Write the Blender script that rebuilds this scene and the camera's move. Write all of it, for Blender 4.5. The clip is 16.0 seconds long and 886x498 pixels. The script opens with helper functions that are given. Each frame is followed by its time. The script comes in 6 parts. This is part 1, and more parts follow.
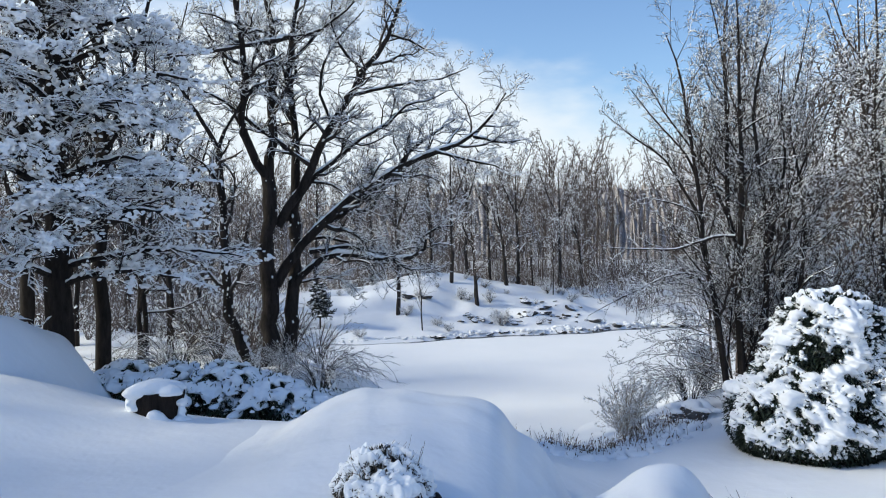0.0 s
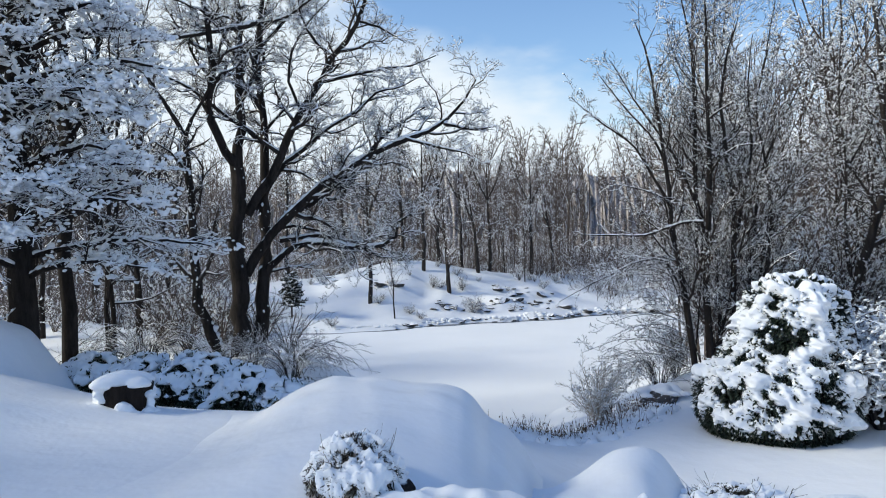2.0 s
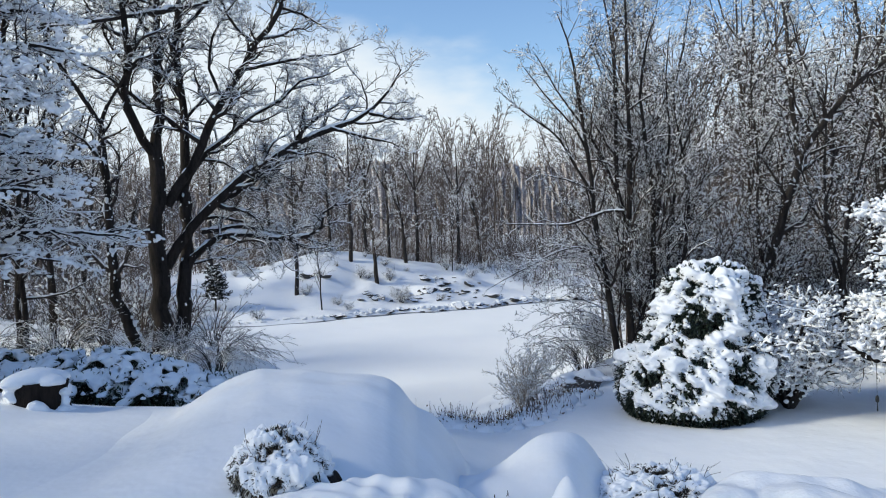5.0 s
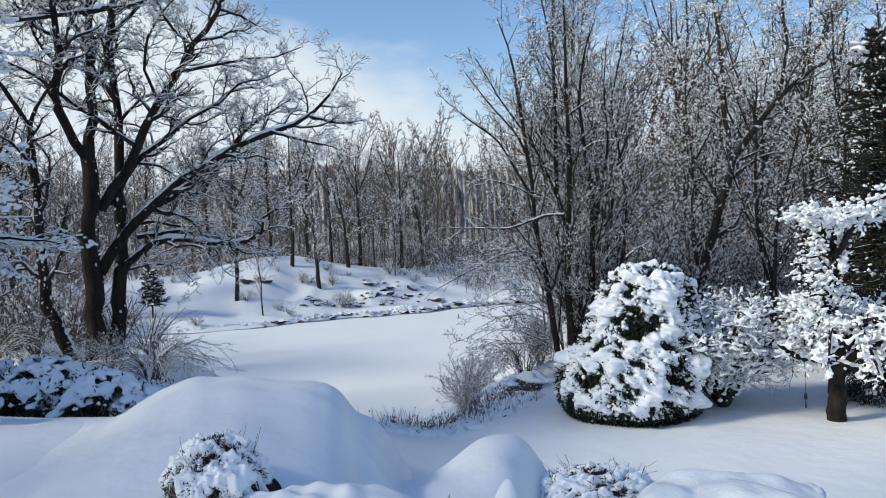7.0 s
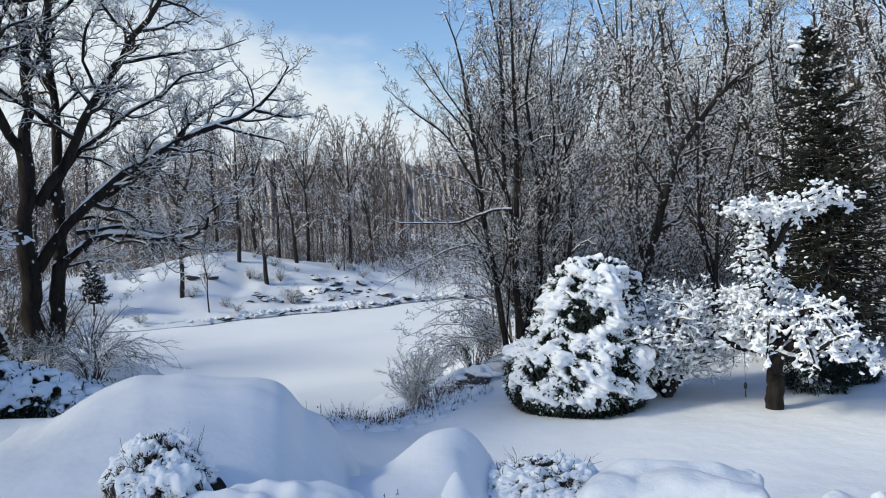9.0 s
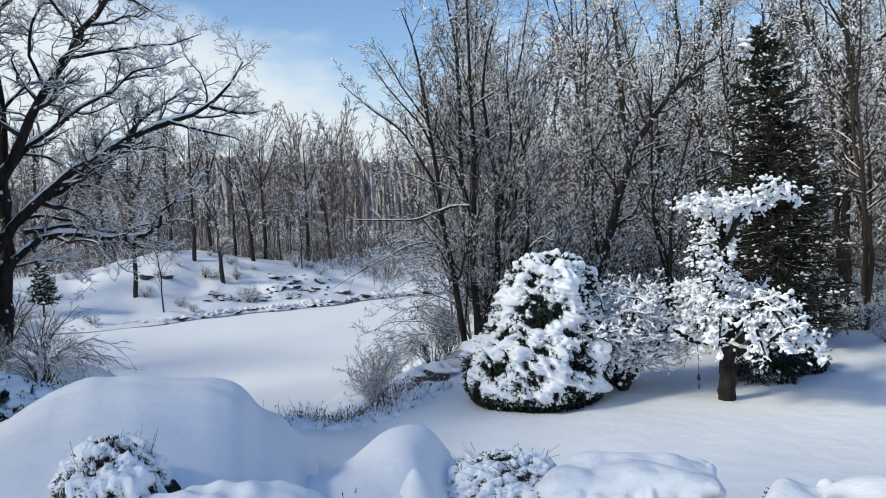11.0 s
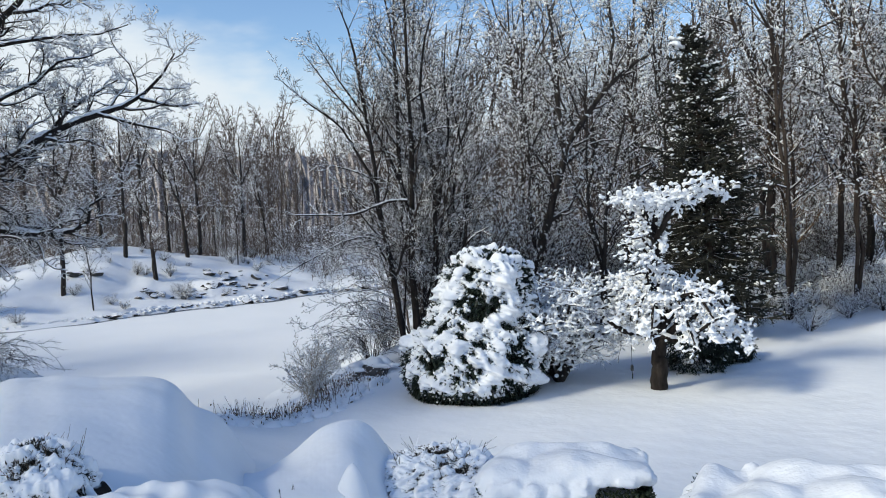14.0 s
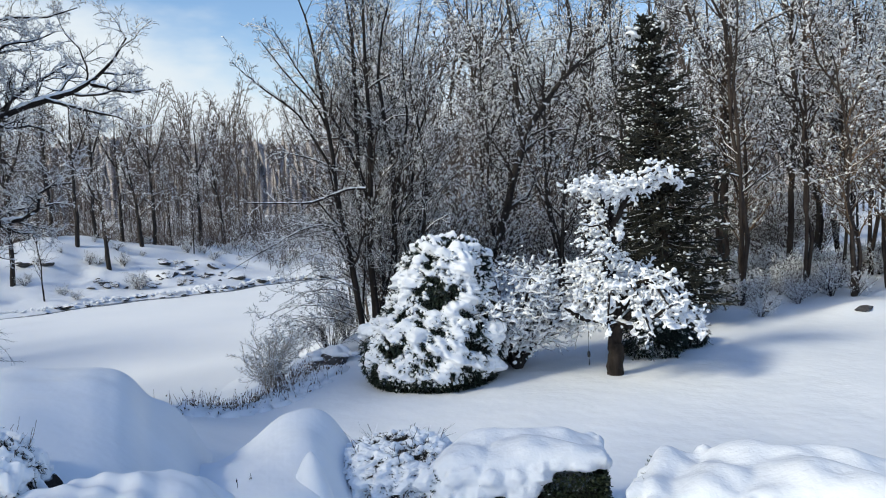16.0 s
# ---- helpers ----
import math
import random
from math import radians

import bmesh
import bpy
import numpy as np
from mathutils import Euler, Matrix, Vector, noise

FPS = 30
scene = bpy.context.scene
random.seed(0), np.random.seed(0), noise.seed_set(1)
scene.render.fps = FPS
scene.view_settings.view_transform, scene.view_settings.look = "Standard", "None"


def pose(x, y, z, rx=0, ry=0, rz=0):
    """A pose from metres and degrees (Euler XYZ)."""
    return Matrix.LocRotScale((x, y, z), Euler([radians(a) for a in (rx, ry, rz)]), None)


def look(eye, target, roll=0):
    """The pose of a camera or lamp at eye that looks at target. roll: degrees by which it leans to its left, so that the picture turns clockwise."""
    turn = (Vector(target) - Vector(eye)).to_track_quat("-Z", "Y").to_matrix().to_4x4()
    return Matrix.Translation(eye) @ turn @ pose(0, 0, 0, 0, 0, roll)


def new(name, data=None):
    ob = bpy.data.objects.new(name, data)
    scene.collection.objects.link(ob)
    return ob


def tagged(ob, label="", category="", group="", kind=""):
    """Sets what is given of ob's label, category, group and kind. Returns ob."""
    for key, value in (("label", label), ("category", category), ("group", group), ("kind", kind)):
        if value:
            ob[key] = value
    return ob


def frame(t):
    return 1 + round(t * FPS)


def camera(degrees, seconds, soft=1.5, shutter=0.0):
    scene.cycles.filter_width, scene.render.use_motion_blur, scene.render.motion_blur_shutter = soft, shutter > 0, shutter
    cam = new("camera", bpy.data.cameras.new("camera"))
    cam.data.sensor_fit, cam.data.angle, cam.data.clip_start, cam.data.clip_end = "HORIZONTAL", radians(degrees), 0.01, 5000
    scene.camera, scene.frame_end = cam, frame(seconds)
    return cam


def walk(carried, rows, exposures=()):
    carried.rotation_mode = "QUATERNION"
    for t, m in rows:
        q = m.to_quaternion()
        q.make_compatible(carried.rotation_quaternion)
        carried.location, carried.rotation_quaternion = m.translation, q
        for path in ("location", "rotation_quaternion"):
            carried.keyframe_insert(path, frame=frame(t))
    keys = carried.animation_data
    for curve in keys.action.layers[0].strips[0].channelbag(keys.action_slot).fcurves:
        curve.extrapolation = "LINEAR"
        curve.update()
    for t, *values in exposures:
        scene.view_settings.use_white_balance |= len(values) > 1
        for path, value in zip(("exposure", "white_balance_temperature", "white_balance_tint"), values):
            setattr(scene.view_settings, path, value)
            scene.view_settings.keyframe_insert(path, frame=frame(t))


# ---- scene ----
cam = camera(58.46, 16.0, soft=1.0)
# seconds, eye, turn about x, y and z
PATH = [
    (0.0, 0.000, 0.000, 4.000, 90.800, 1.000, 0.000),
    (0.5, 0.005, 0.005, 3.998, 90.571, 1.082, -0.536),
    (1.0, 0.010, 0.011, 3.995, 90.343, 1.200, -1.007),
    (1.5, 0.015, 0.016, 3.993, 90.095, 1.520, -1.506),
    (2.0, 0.020, 0.021, 3.991, 89.884, 1.486, -2.022),
    (2.5, 0.024, 0.021, 3.989, 89.630, 1.557, -2.652),
    (3.0, 0.029, 0.020, 3.988, 89.366, 1.546, -3.396),
    (3.5, 0.033, 0.019, 3.986, 89.189, 1.795, -4.315),
    (4.0, 0.038, 0.018, 3.984, 89.066, 1.961, -5.242),
    (6.5, 0.069, 0.011, 3.989, 89.158, 1.926, -10.395),
    (7.0, 0.077, 0.011, 3.988, 89.171, 2.098, -11.372),
    (7.5, 0.084, 0.012, 3.987, 89.087, 1.989, -12.309),
    (8.0, 0.091, 0.013, 3.986, 88.969, 2.108, -13.202),
    (8.5, 0.098, 0.013, 3.984, 88.822, 2.247, -14.124),
    (9.0, 0.106, 0.014, 3.983, 88.658, 2.291, -15.025),
    (11.5, 0.127, 0.003, 3.981, 88.217, 2.628, -18.752),
    (12.0, 0.130, -0.002, 3.981, 88.132, 2.539, -19.505),
    (12.5, 0.134, -0.006, 3.980, 88.059, 2.631, -20.282),
    (13.0, 0.137, -0.010, 3.980, 87.939, 2.788, -21.037),
    (13.5, 0.140, -0.014, 3.980, 87.828, 2.791, -21.705),
    (14.0, 0.144, -0.017, 3.977, 87.703, 2.819, -22.443),
    (14.5, 0.147, -0.020, 3.974, 87.562, 2.739, -23.135),
    (15.0, 0.150, -0.023, 3.971, 87.364, 2.777, -23.883),
    (15.5, 0.153, -0.026, 3.968, 87.085, 2.739, -24.643),
    (16.0, 0.157, -0.029, 3.965, 86.734, 2.842, -25.382),
]
walk(cam, [(t, pose(x, y, z, rx, ry, rz)) for t, x, y, z, rx, ry, rz in PATH],
     exposures=[(0.0, 0.38, 6800, 4), (4.0, 0.38, 6800, 4), (6.5, 0.22, 6800, 4), (9.0, 0.22, 6810, 4),
                (12.5, 0.25, 6830, 4), (16.0, 0.27, 6850, 4)])

# ---- light: low winter sun behind the trees on one side, thin bright sky ----
SUN_AZ, SUN_EL = radians(-95), radians(33)      # from +y towards +x; height
world = bpy.data.worlds.new("winter_sky")
scene.world = world
world.use_nodes = True
wn, wl = world.node_tree.nodes, world.node_tree.links
wn.clear()
sky = wn.new("ShaderNodeTexSky")
sky.sky_type, sky.sun_disc = "NISHITA", False
sky.sun_elevation, sky.sun_rotation = SUN_EL, SUN_AZ
sky.air_density, sky.dust_density, sky.ozone_density = 1.0, 0.45, 1.6
w_co = wn.new("ShaderNodeTexCoord")
w_map = wn.new("ShaderNodeMapping")
w_map.inputs["Scale"].default_value = (1.0, 1.0, 2.6)
w_noise = wn.new("ShaderNodeTexNoise")
w_noise.inputs["Scale"].default_value = 3.4
w_noise.inputs["Detail"].default_value = 5.0
w_noise.inputs["Roughness"].default_value = 0.55
w_sep = wn.new("ShaderNodeSeparateXYZ")
# thin cloud lies thicker towards the skyline and towards the sun
w_low = wn.new("ShaderNodeMapRange")
w_low.inputs["From Min"].default_value, w_low.inputs["From Max"].default_value = 0.11, 0.38
w_low.inputs["To Min"].default_value, w_low.inputs["To Max"].default_value = 0.54, -0.32
w_side = wn.new("ShaderNodeVectorMath")
w_side.operation = "DOT_PRODUCT"
w_side.inputs[1].default_value = (-0.82, 0.37, 0.35)
w_sm = wn.new("ShaderNodeMapRange")
w_sm.inputs["From Min"].default_value, w_sm.inputs["From Max"].default_value = 0.25, 0.85
w_sm.inputs["To Min"].default_value, w_sm.inputs["To Max"].default_value = -0.16, 0.42
w_a1, w_a2 = wn.new("ShaderNodeMath"), wn.new("ShaderNodeMath")
w_ramp = wn.new("ShaderNodeMapRange")
w_ramp.interpolation_type = "SMOOTHSTEP"
w_ramp.inputs["From Min"].default_value, w_ramp.inputs["From Max"].default_value = 0.52, 0.86
w_mix = wn.new("ShaderNodeMix")
w_mix.data_type = "RGBA"
w_bg, w_out = wn.new("ShaderNodeBackground"), wn.new("ShaderNodeOutputWorld")
wl.new(w_co.outputs["Generated"], w_map.inputs["Vector"])
wl.new(w_map.outputs["Vector"], w_noise.inputs["Vector"])
wl.new(w_co.outputs["Generated"], w_sep.inputs["Vector"])
wl.new(w_sep.outputs["Z"], w_low.inputs["Value"])
wl.new(w_co.outputs["Generated"], w_side.inputs[0])
wl.new(w_side.outputs["Value"], w_sm.inputs["Value"])
wl.new(w_noise.outputs["Fac"], w_a1.inputs[0])
wl.new(w_low.outputs["Result"], w_a1.inputs[1])
wl.new(w_a1.outputs["Value"], w_a2.inputs[0])
wl.new(w_sm.outputs["Result"], w_a2.inputs[1])
wl.new(w_a2.outputs["Value"], w_ramp.inputs["Value"])
wl.new(w_ramp.outputs["Result"], w_mix.inputs["Factor"])
w_hue = wn.new("ShaderNodeHueSaturation")
w_hue.inputs["Hue"].default_value, w_hue.inputs["Saturation"].default_value = 0.51, 1.17
wl.new(sky.outputs["Color"], w_hue.inputs["Color"])
wl.new(w_hue.outputs["Color"], w_mix.inputs["A"])
w_mix.inputs["B"].default_value = (4.25, 4.65, 5.35, 1)
wl.new(w_mix.outputs["Result"], w_bg.inputs["Color"])
w_bg.inputs["Strength"].default_value = 0.154
wl.new(w_bg.outputs["Background"], w_out.inputs["Surface"])

sun = new("sun", bpy.data.lights.new("sun", "SUN"))
sun.data.energy, sun.data.angle, sun.data.color = 2.7, radians(11), (1.0, 0.955, 0.83)
to_sun = Vector((math.sin(SUN_AZ) * math.cos(SUN_EL), math.cos(SUN_AZ) * math.cos(SUN_EL), math.sin(SUN_EL)))
sun.matrix_world = look(to_sun * 80, (0, 0, 0))


# ---- materials ----
def material(name, rough=0.8):
    m = bpy.data.materials.new(name)
    m.use_nodes = True
    b = m.node_tree.nodes["Principled BSDF"]
    b.inputs["Roughness"].default_value = rough
    return m, m.node_tree.nodes, m.node_tree.links, b


def noise_node(n, l, scale, detail=4.0, rough=0.6, stretch=None):
    co = n.new("ShaderNodeTexCoord")
    t = n.new("ShaderNodeTexNoise")
    t.inputs["Scale"].default_value, t.inputs["Detail"].default_value, t.inputs["Roughness"].default_value = scale, detail, rough
    if stretch:
        mp = n.new("ShaderNodeMapping")
        mp.inputs["Scale"].default_value = stretch
        l.new(co.outputs["Object"], mp.inputs["Vector"])
        l.new(mp.outputs["Vector"], t.inputs["Vector"])
    else:
        l.new(co.outputs["Object"], t.inputs["Vector"])
    return t


def ramp(n, l, fac, stops):
    r = n.new("ShaderNodeValToRGB")
    while len(r.color_ramp.elements) < len(stops):
        r.color_ramp.elements.new(0.5)
    for e, (p, c) in zip(r.color_ramp.elements, stops):
        e.position, e.color = p, (*c, 1)
    l.new(fac, r.inputs["Fac"])
    return r


def bump(n, l, height, b, strength, distance):
    k = n.new("ShaderNodeBump")
    k.inputs["Strength"].default_value, k.inputs["Distance"].default_value = strength, distance
    l.new(height, k.inputs["Height"])
    l.new(k.outputs["Normal"], b.inputs["Normal"])
    return k


def snow_material(name, fine, coarse, relief):
    m, n, l, b = material(name, 0.55)
    a, c, d = noise_node(n, l, coarse, 3), noise_node(n, l, fine, 6, 0.65), noise_node(n, l, math.sqrt(fine * coarse), 3, 0.55)
    r = ramp(n, l, a.outputs["Fac"], [(0.3, (0.85, 0.865, 0.885)), (0.7, (0.915, 0.92, 0.93))])
    l.new(r.outputs["Color"], b.inputs["Base Color"])
    m1, m2 = n.new("ShaderNodeMath"), n.new("ShaderNodeMath")
    m1.operation = m2.operation = "MULTIPLY_ADD"
    m1.inputs[1].default_value, m2.inputs[1].default_value = 0.04, 0.8
    l.new(c.outputs["Fac"], m1.inputs[0])
    l.new(a.outputs["Fac"], m1.inputs[2])
    l.new(d.outputs["Fac"], m2.inputs[0])
    l.new(m1.outputs["Value"], m2.inputs[2])
    bump(n, l, m2.outputs["Value"], b, 0.6, relief)
    b.inputs["Specular IOR Level"].default_value = 0.25
    return m


def bark_material(name, dark, light, snow_from, snow_to, snow_patch=0.35):
    """Bark with the snow that lies on faces which look up."""
    m, n, l, b = material(name, 0.9)
    a = noise_node(n, l, 7.0, 6, 0.7, (1, 1, 0.25))
    c = noise_node(n, l, 1.1, 3)
    r = ramp(n, l, a.outputs["Fac"], [(0.32, dark), (0.68, light)])
    g = n.new("ShaderNodeNewGeometry")
    s = n.new("ShaderNodeSeparateXYZ")
    l.new(g.outputs["Normal"], s.inputs["Vector"])
    add = n.new("ShaderNodeMath")
    add.operation = "MULTIPLY_ADD"
    add.inputs[1].default_value = snow_patch
    l.new(c.outputs["Fac"], add.inputs[0])
    l.new(s.outputs["Z"], add.inputs[2])
    mr = n.new("ShaderNodeMapRange")
    mr.inputs["From Min"].default_value, mr.inputs["From Max"].default_value = snow_from, snow_to
    l.new(add.outputs["Value"], mr.inputs["Value"])
    mix = n.new("ShaderNodeMix")
    mix.data_type = "RGBA"
    l.new(mr.outputs["Result"], mix.inputs["Factor"])
    l.new(r.outputs["Color"], mix.inputs["A"])
    mix.inputs["B"].default_value = (0.86, 0.87, 0.89, 1)
    l.new(mix.outputs["Result"], b.inputs["Base Color"])
    bump(n, l, a.outputs["Fac"], b, 1.0, 0.06)
    b.inputs["Specular IOR Level"].default_value = 0.15
    return m


def leaf_material(name, dark, light, rough=0.5):
    m, n, l, b = material(name, rough)
    g = n.new("ShaderNodeNewGeometry")
    r = ramp(n, l, g.outputs["Random Per Island"], [(0.0, dark), (1.0, light)])
    l.new(r.outputs["Color"], b.inputs["Base Color"])
    b.inputs["Specular IOR Level"].default_value = 0.3
    return m


def rock_material(name):
    m, n, l, b = material(name, 0.9)
    a, c = noise_node(n, l, 3.0, 7, 0.65), noise_node(n, l, 14.0, 5)
    r = ramp(n, l, a.outputs["Fac"], [(0.3, (0.025, 0.025, 0.026)), (0.7, (0.11, 0.1, 0.095))])
    l.new(r.outputs["Color"], b.inputs["Base Color"])
    bump(n, l, c.outputs["Fac"], b, 0.7, 0.03)
    return m


SNOW_GROUND = snow_material("snow_ground", 9.0, 0.5, 0.05)
SNOW_POND = snow_material("snow_pond", 4.0, 0.12, 0.03)
SNOW_LUMP = snow_material("snow_lump", 14.0, 3.0, 0.04)
BARK_OAK = bark_material("bark_oak", (0.011, 0.009, 0.008), (0.043, 0.035, 0.031), 0.95, 1.1)
BARK_DARK = bark_material("bark_dark", (0.006, 0.005, 0.005), (0.03, 0.022, 0.018), 0.95, 1.1)
BARK_GREY = bark_material("bark_grey", (0.016, 0.014, 0.013), (0.062, 0.053, 0.048), 0.95, 1.1)
BARK_BROWN = bark_material("bark_brown", (0.022, 0.017, 0.015), (0.078, 0.06, 0.05), 0.95, 1.1)
TWIG_OAK = bark_material("twig_oak", (0.02, 0.016, 0.015), (0.06, 0.049, 0.043), 0.55, 0.8)
TWIG_FROST = bark_material("twig_frost", (0.02, 0.016, 0.015), (0.066, 0.053, 0.047), 0.67, 0.92)
# paler than the near wood: haze of distance put into both colours
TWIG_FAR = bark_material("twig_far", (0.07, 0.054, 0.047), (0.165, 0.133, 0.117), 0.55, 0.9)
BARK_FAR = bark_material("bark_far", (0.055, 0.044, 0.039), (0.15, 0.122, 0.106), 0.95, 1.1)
TWIG_THICKET = bark_material("twig_thicket", (0.045, 0.036, 0.032), (0.14, 0.113, 0.1), 0.66, 0.94)
TWIG_TAN = bark_material("twig_tan", (0.4, 0.33, 0.26), (0.6, 0.52, 0.43), 0.35, 0.6)
TWIG_BROWN = bark_material("twig_brown", (0.09, 0.058, 0.038), (0.18, 0.125, 0.085), 0.55, 0.8)
LEAF_RHODO = leaf_material("leaf_rhododendron", (0.008, 0.014, 0.01), (0.024, 0.036, 0.022))
LEAF_BOX = leaf_material("leaf_boxwood", (0.014, 0.022, 0.012), (0.05, 0.065, 0.035))
LEAF_SHRUB = leaf_material("leaf_shrub", (0.02, 0.018, 0.013), (0.07, 0.058, 0.045), 0.8)
NEEDLE = leaf_material("needles", (0.012, 0.014, 0.011), (0.042, 0.041, 0.03), 0.8)
DRY_LEAF = leaf_material("dry_leaf", (0.11, 0.06, 0.035), (0.22, 0.135, 0.08), 0.8)
ROCK = rock_material("rock")
# bare wet ice, its tone mixed with the far bank's shade
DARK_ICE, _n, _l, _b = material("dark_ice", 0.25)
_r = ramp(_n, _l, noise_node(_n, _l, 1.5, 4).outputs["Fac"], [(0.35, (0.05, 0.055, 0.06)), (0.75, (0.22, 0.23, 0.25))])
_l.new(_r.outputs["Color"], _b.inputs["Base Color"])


# ---- mesh helpers ----
def mesh_of(name, verts, faces, mats, index=None, smooth=True):
    """One mesh from arrays: verts (n, 3); faces, a list of (m, k) arrays; index: one material number for each array."""
    me = bpy.data.meshes.new(name)
    verts = np.asarray(verts, dtype=np.float32)
    faces = [np.asarray(f, dtype=np.int32) for f in faces]
    me.vertices.add(len(verts))
    me.vertices.foreach_set("co", verts.ravel())
    loops = np.concatenate([f.ravel() for f in faces])
    sizes = np.concatenate([np.full(len(f), f.shape[1], np.int32) for f in faces])
    me.loops.add(len(loops))
    me.loops.foreach_set("vertex_index", loops)
    me.polygons.add(len(sizes))
    me.polygons.foreach_set("loop_start", np.concatenate([[0], np.cumsum(sizes)[:-1]]).astype(np.int32))
    if index:
        me.polygons.foreach_set("material_index", np.concatenate([np.full(len(f), i, np.int32) for f, i in zip(faces, index)]))
    for m in mats:
        me.materials.append(m)
    me.update(calc_edges=True)
    me.polygons.foreach_set("use_smooth", np.full(len(sizes), smooth))
    return me


class Bag:
    """Gathers pieces into one mesh."""

    def __init__(self):
        self.v, self.f, self.n = [], {}, 0

    def add(self, v, f, mat=0):
        v = np.asarray(v).reshape(-1, 3)
        f = np.asarray(f, dtype=np.int64)
        self.f.setdefault((f.shape[1], mat), []).append(f + self.n)
        self.v.append(v)
        self.n += len(v)
        return self

    def mesh(self, name, mats, smooth=True):
        keys = sorted(self.f)
        return mesh_of(name, np.concatenate(self.v), [np.concatenate(self.f[k]) for k in keys], mats, [k[1] for k in keys], smooth)


def thing(name, label, category, at=(0, 0, 0), group="", kind=""):
    ob = new(name)
    ob.empty_display_size = 0.2
    ob.location = at
    return tagged(ob, label, category, group, kind)


def part(name, me, parent, label="", at=(0, 0, 0)):
    ob = new(name, me)
    ob.parent = parent
    ob.location = at
    return tagged(ob, label)


def fused(ob, voxel, rounds=3):
    """Melts the lumps of a snow mesh into one soft cover."""
    r = ob.modifiers.new("fuse", "REMESH")
    r.mode, r.voxel_size, r.use_smooth_shade = "VOXEL", voxel, True
    s = ob.modifiers.new("soften", "SMOOTH")
    s.factor, s.iterations = 0.5, rounds
    return ob


def solo(name, me, label, category, at=(0, 0, 0), group="", kind=""):
    ob = new(name, me)
    ob.location = at
    return tagged(ob, label, category, group, kind)


def unit(v):
    return v / np.maximum(np.linalg.norm(v, axis=-1, keepdims=True), 1e-9)


def tubes(bag, P, R, k, mat=0):
    """Tapered tubes along the lines P (b, n, 3) with radii R (b, n) and k sides."""
    b, n, _ = P.shape
    if b == 0:
        return
    T = np.empty_like(P)
    T[:, 1:-1] = P[:, 2:] - P[:, :-2]
    T[:, 0], T[:, -1] = P[:, 1] - P[:, 0], P[:, -1] - P[:, -2]
    T = unit(T)
    ref = np.where(np.abs(T[:, :1, 2:]) > 0.8, np.array([1.0, 0.13, 0]), np.array([0, 0.0, 1.0]))
    U = unit(np.cross(T, np.broadcast_to(ref, T.shape)))
    W = np.cross(T, U)
    a = np.arange(k) * 2 * np.pi / k + np.pi / 2
    ring = P[:, :, None] + R[:, :, None, None] * (np.cos(a)[:, None] * U[:, :, None] + np.sin(a)[:, None] * W[:, :, None])
    i = np.arange(b)[:, None, None] * n * k + np.arange(n - 1)[:, None] * k
    j, j2 = np.arange(k), (np.arange(k) + 1) % k
    F = np.stack([i + j, i + j2, i + k + j2, i + k + j], -1).reshape(-1, 4)
    bag.add(ring.reshape(-1, 3), F, mat)


def spikes(bag, P, R, mat=0):
    """Fine straight twigs from the first to the last point of each line, three faces each."""
    b = len(P)
    if b == 0:
        return
    A, T = P[:, 0], P[:, -1]
    D = unit(T - A)
    ref = np.where(np.abs(D[:, 2:]) > 0.8, np.array([1.0, 0.13, 0]), np.array([0, 0, 1.0]))
    U = unit(np.cross(D, ref))
    W = np.cross(D, U)
    a = np.arange(3) * 2 * np.pi / 3 + np.pi / 2
    ring = A[:, None] + R[:, :1, None] * (np.cos(a)[:, None] * U[:, None] + np.sin(a)[:, None] * W[:, None])
    V = np.concatenate([ring, T[:, None]], 1)
    F = np.arange(b)[:, None, None] * 4 + np.array([[0, 1, 3], [1, 2, 3], [2, 0, 3]])
    bag.add(V.reshape(-1, 3), F.reshape(-1, 3), mat)


def at_t(P, t):
    """Points and directions at the shares t (b, m) along the lines P (b, n, 3)."""
    n = P.shape[1]
    s = np.clip(t, 0, 0.9999) * (n - 1)
    i = s.astype(int)
    f = (s - i)[..., None]
    r = np.arange(P.shape[0])[:, None]
    A, B = P[r, i], P[r, i + 1]
    return A * (1 - f) + B * f, unit(B - A), i, f


def length(P):
    return np.linalg.norm(np.diff(P, axis=1), axis=-1).sum(1)


def grow(g, P, R, m, t0, t1, angle, ratio, n, rr=0.6, up=0.0, wob=0.18, flat=0.0, lmin=0.0, lmax=99.0, tip=0.25):
    """m side shoots on each line: the lines and radii of the shoots."""
    b = P.shape[0]
    t = t0 + (t1 - t0) * (np.arange(m) + g.random((b, m))) / m
    A, T, i, f = at_t(P, t)
    r = np.arange(b)[:, None]
    rad = R[r, i] * (1 - f[..., 0]) + R[r, i + 1] * f[..., 0]
    L = (length(P)[:, None] * ratio * (1.15 - 0.65 * t) * (0.65 + 0.7 * g.random((b, m)))).clip(lmin, lmax)
    side = unit(np.cross(T, g.normal(size=T.shape)))
    if flat:
        side = unit(side * np.array([1, 1, 1 - flat]))
    ang = np.radians(angle) * (0.75 + 0.5 * g.random((b, m)))[..., None]
    D = unit(np.cos(ang) * T + np.sin(ang) * side)
    A, D, L, rad = A.reshape(-1, 3), D.reshape(-1, 3), L.ravel(), rad.ravel()
    Q = np.empty((len(A), n, 3))
    Q[:, 0] = A
    for s in range(1, n):
        D = unit(D + g.normal(size=D.shape) * wob + np.array([0, 0, up]))
        Q[:, s] = Q[:, s - 1] + D * (L / (n - 1))[:, None]
    r0 = np.minimum(rad * rr, L * 0.05)
    return Q, r0[:, None] * np.linspace(1, tip, n)


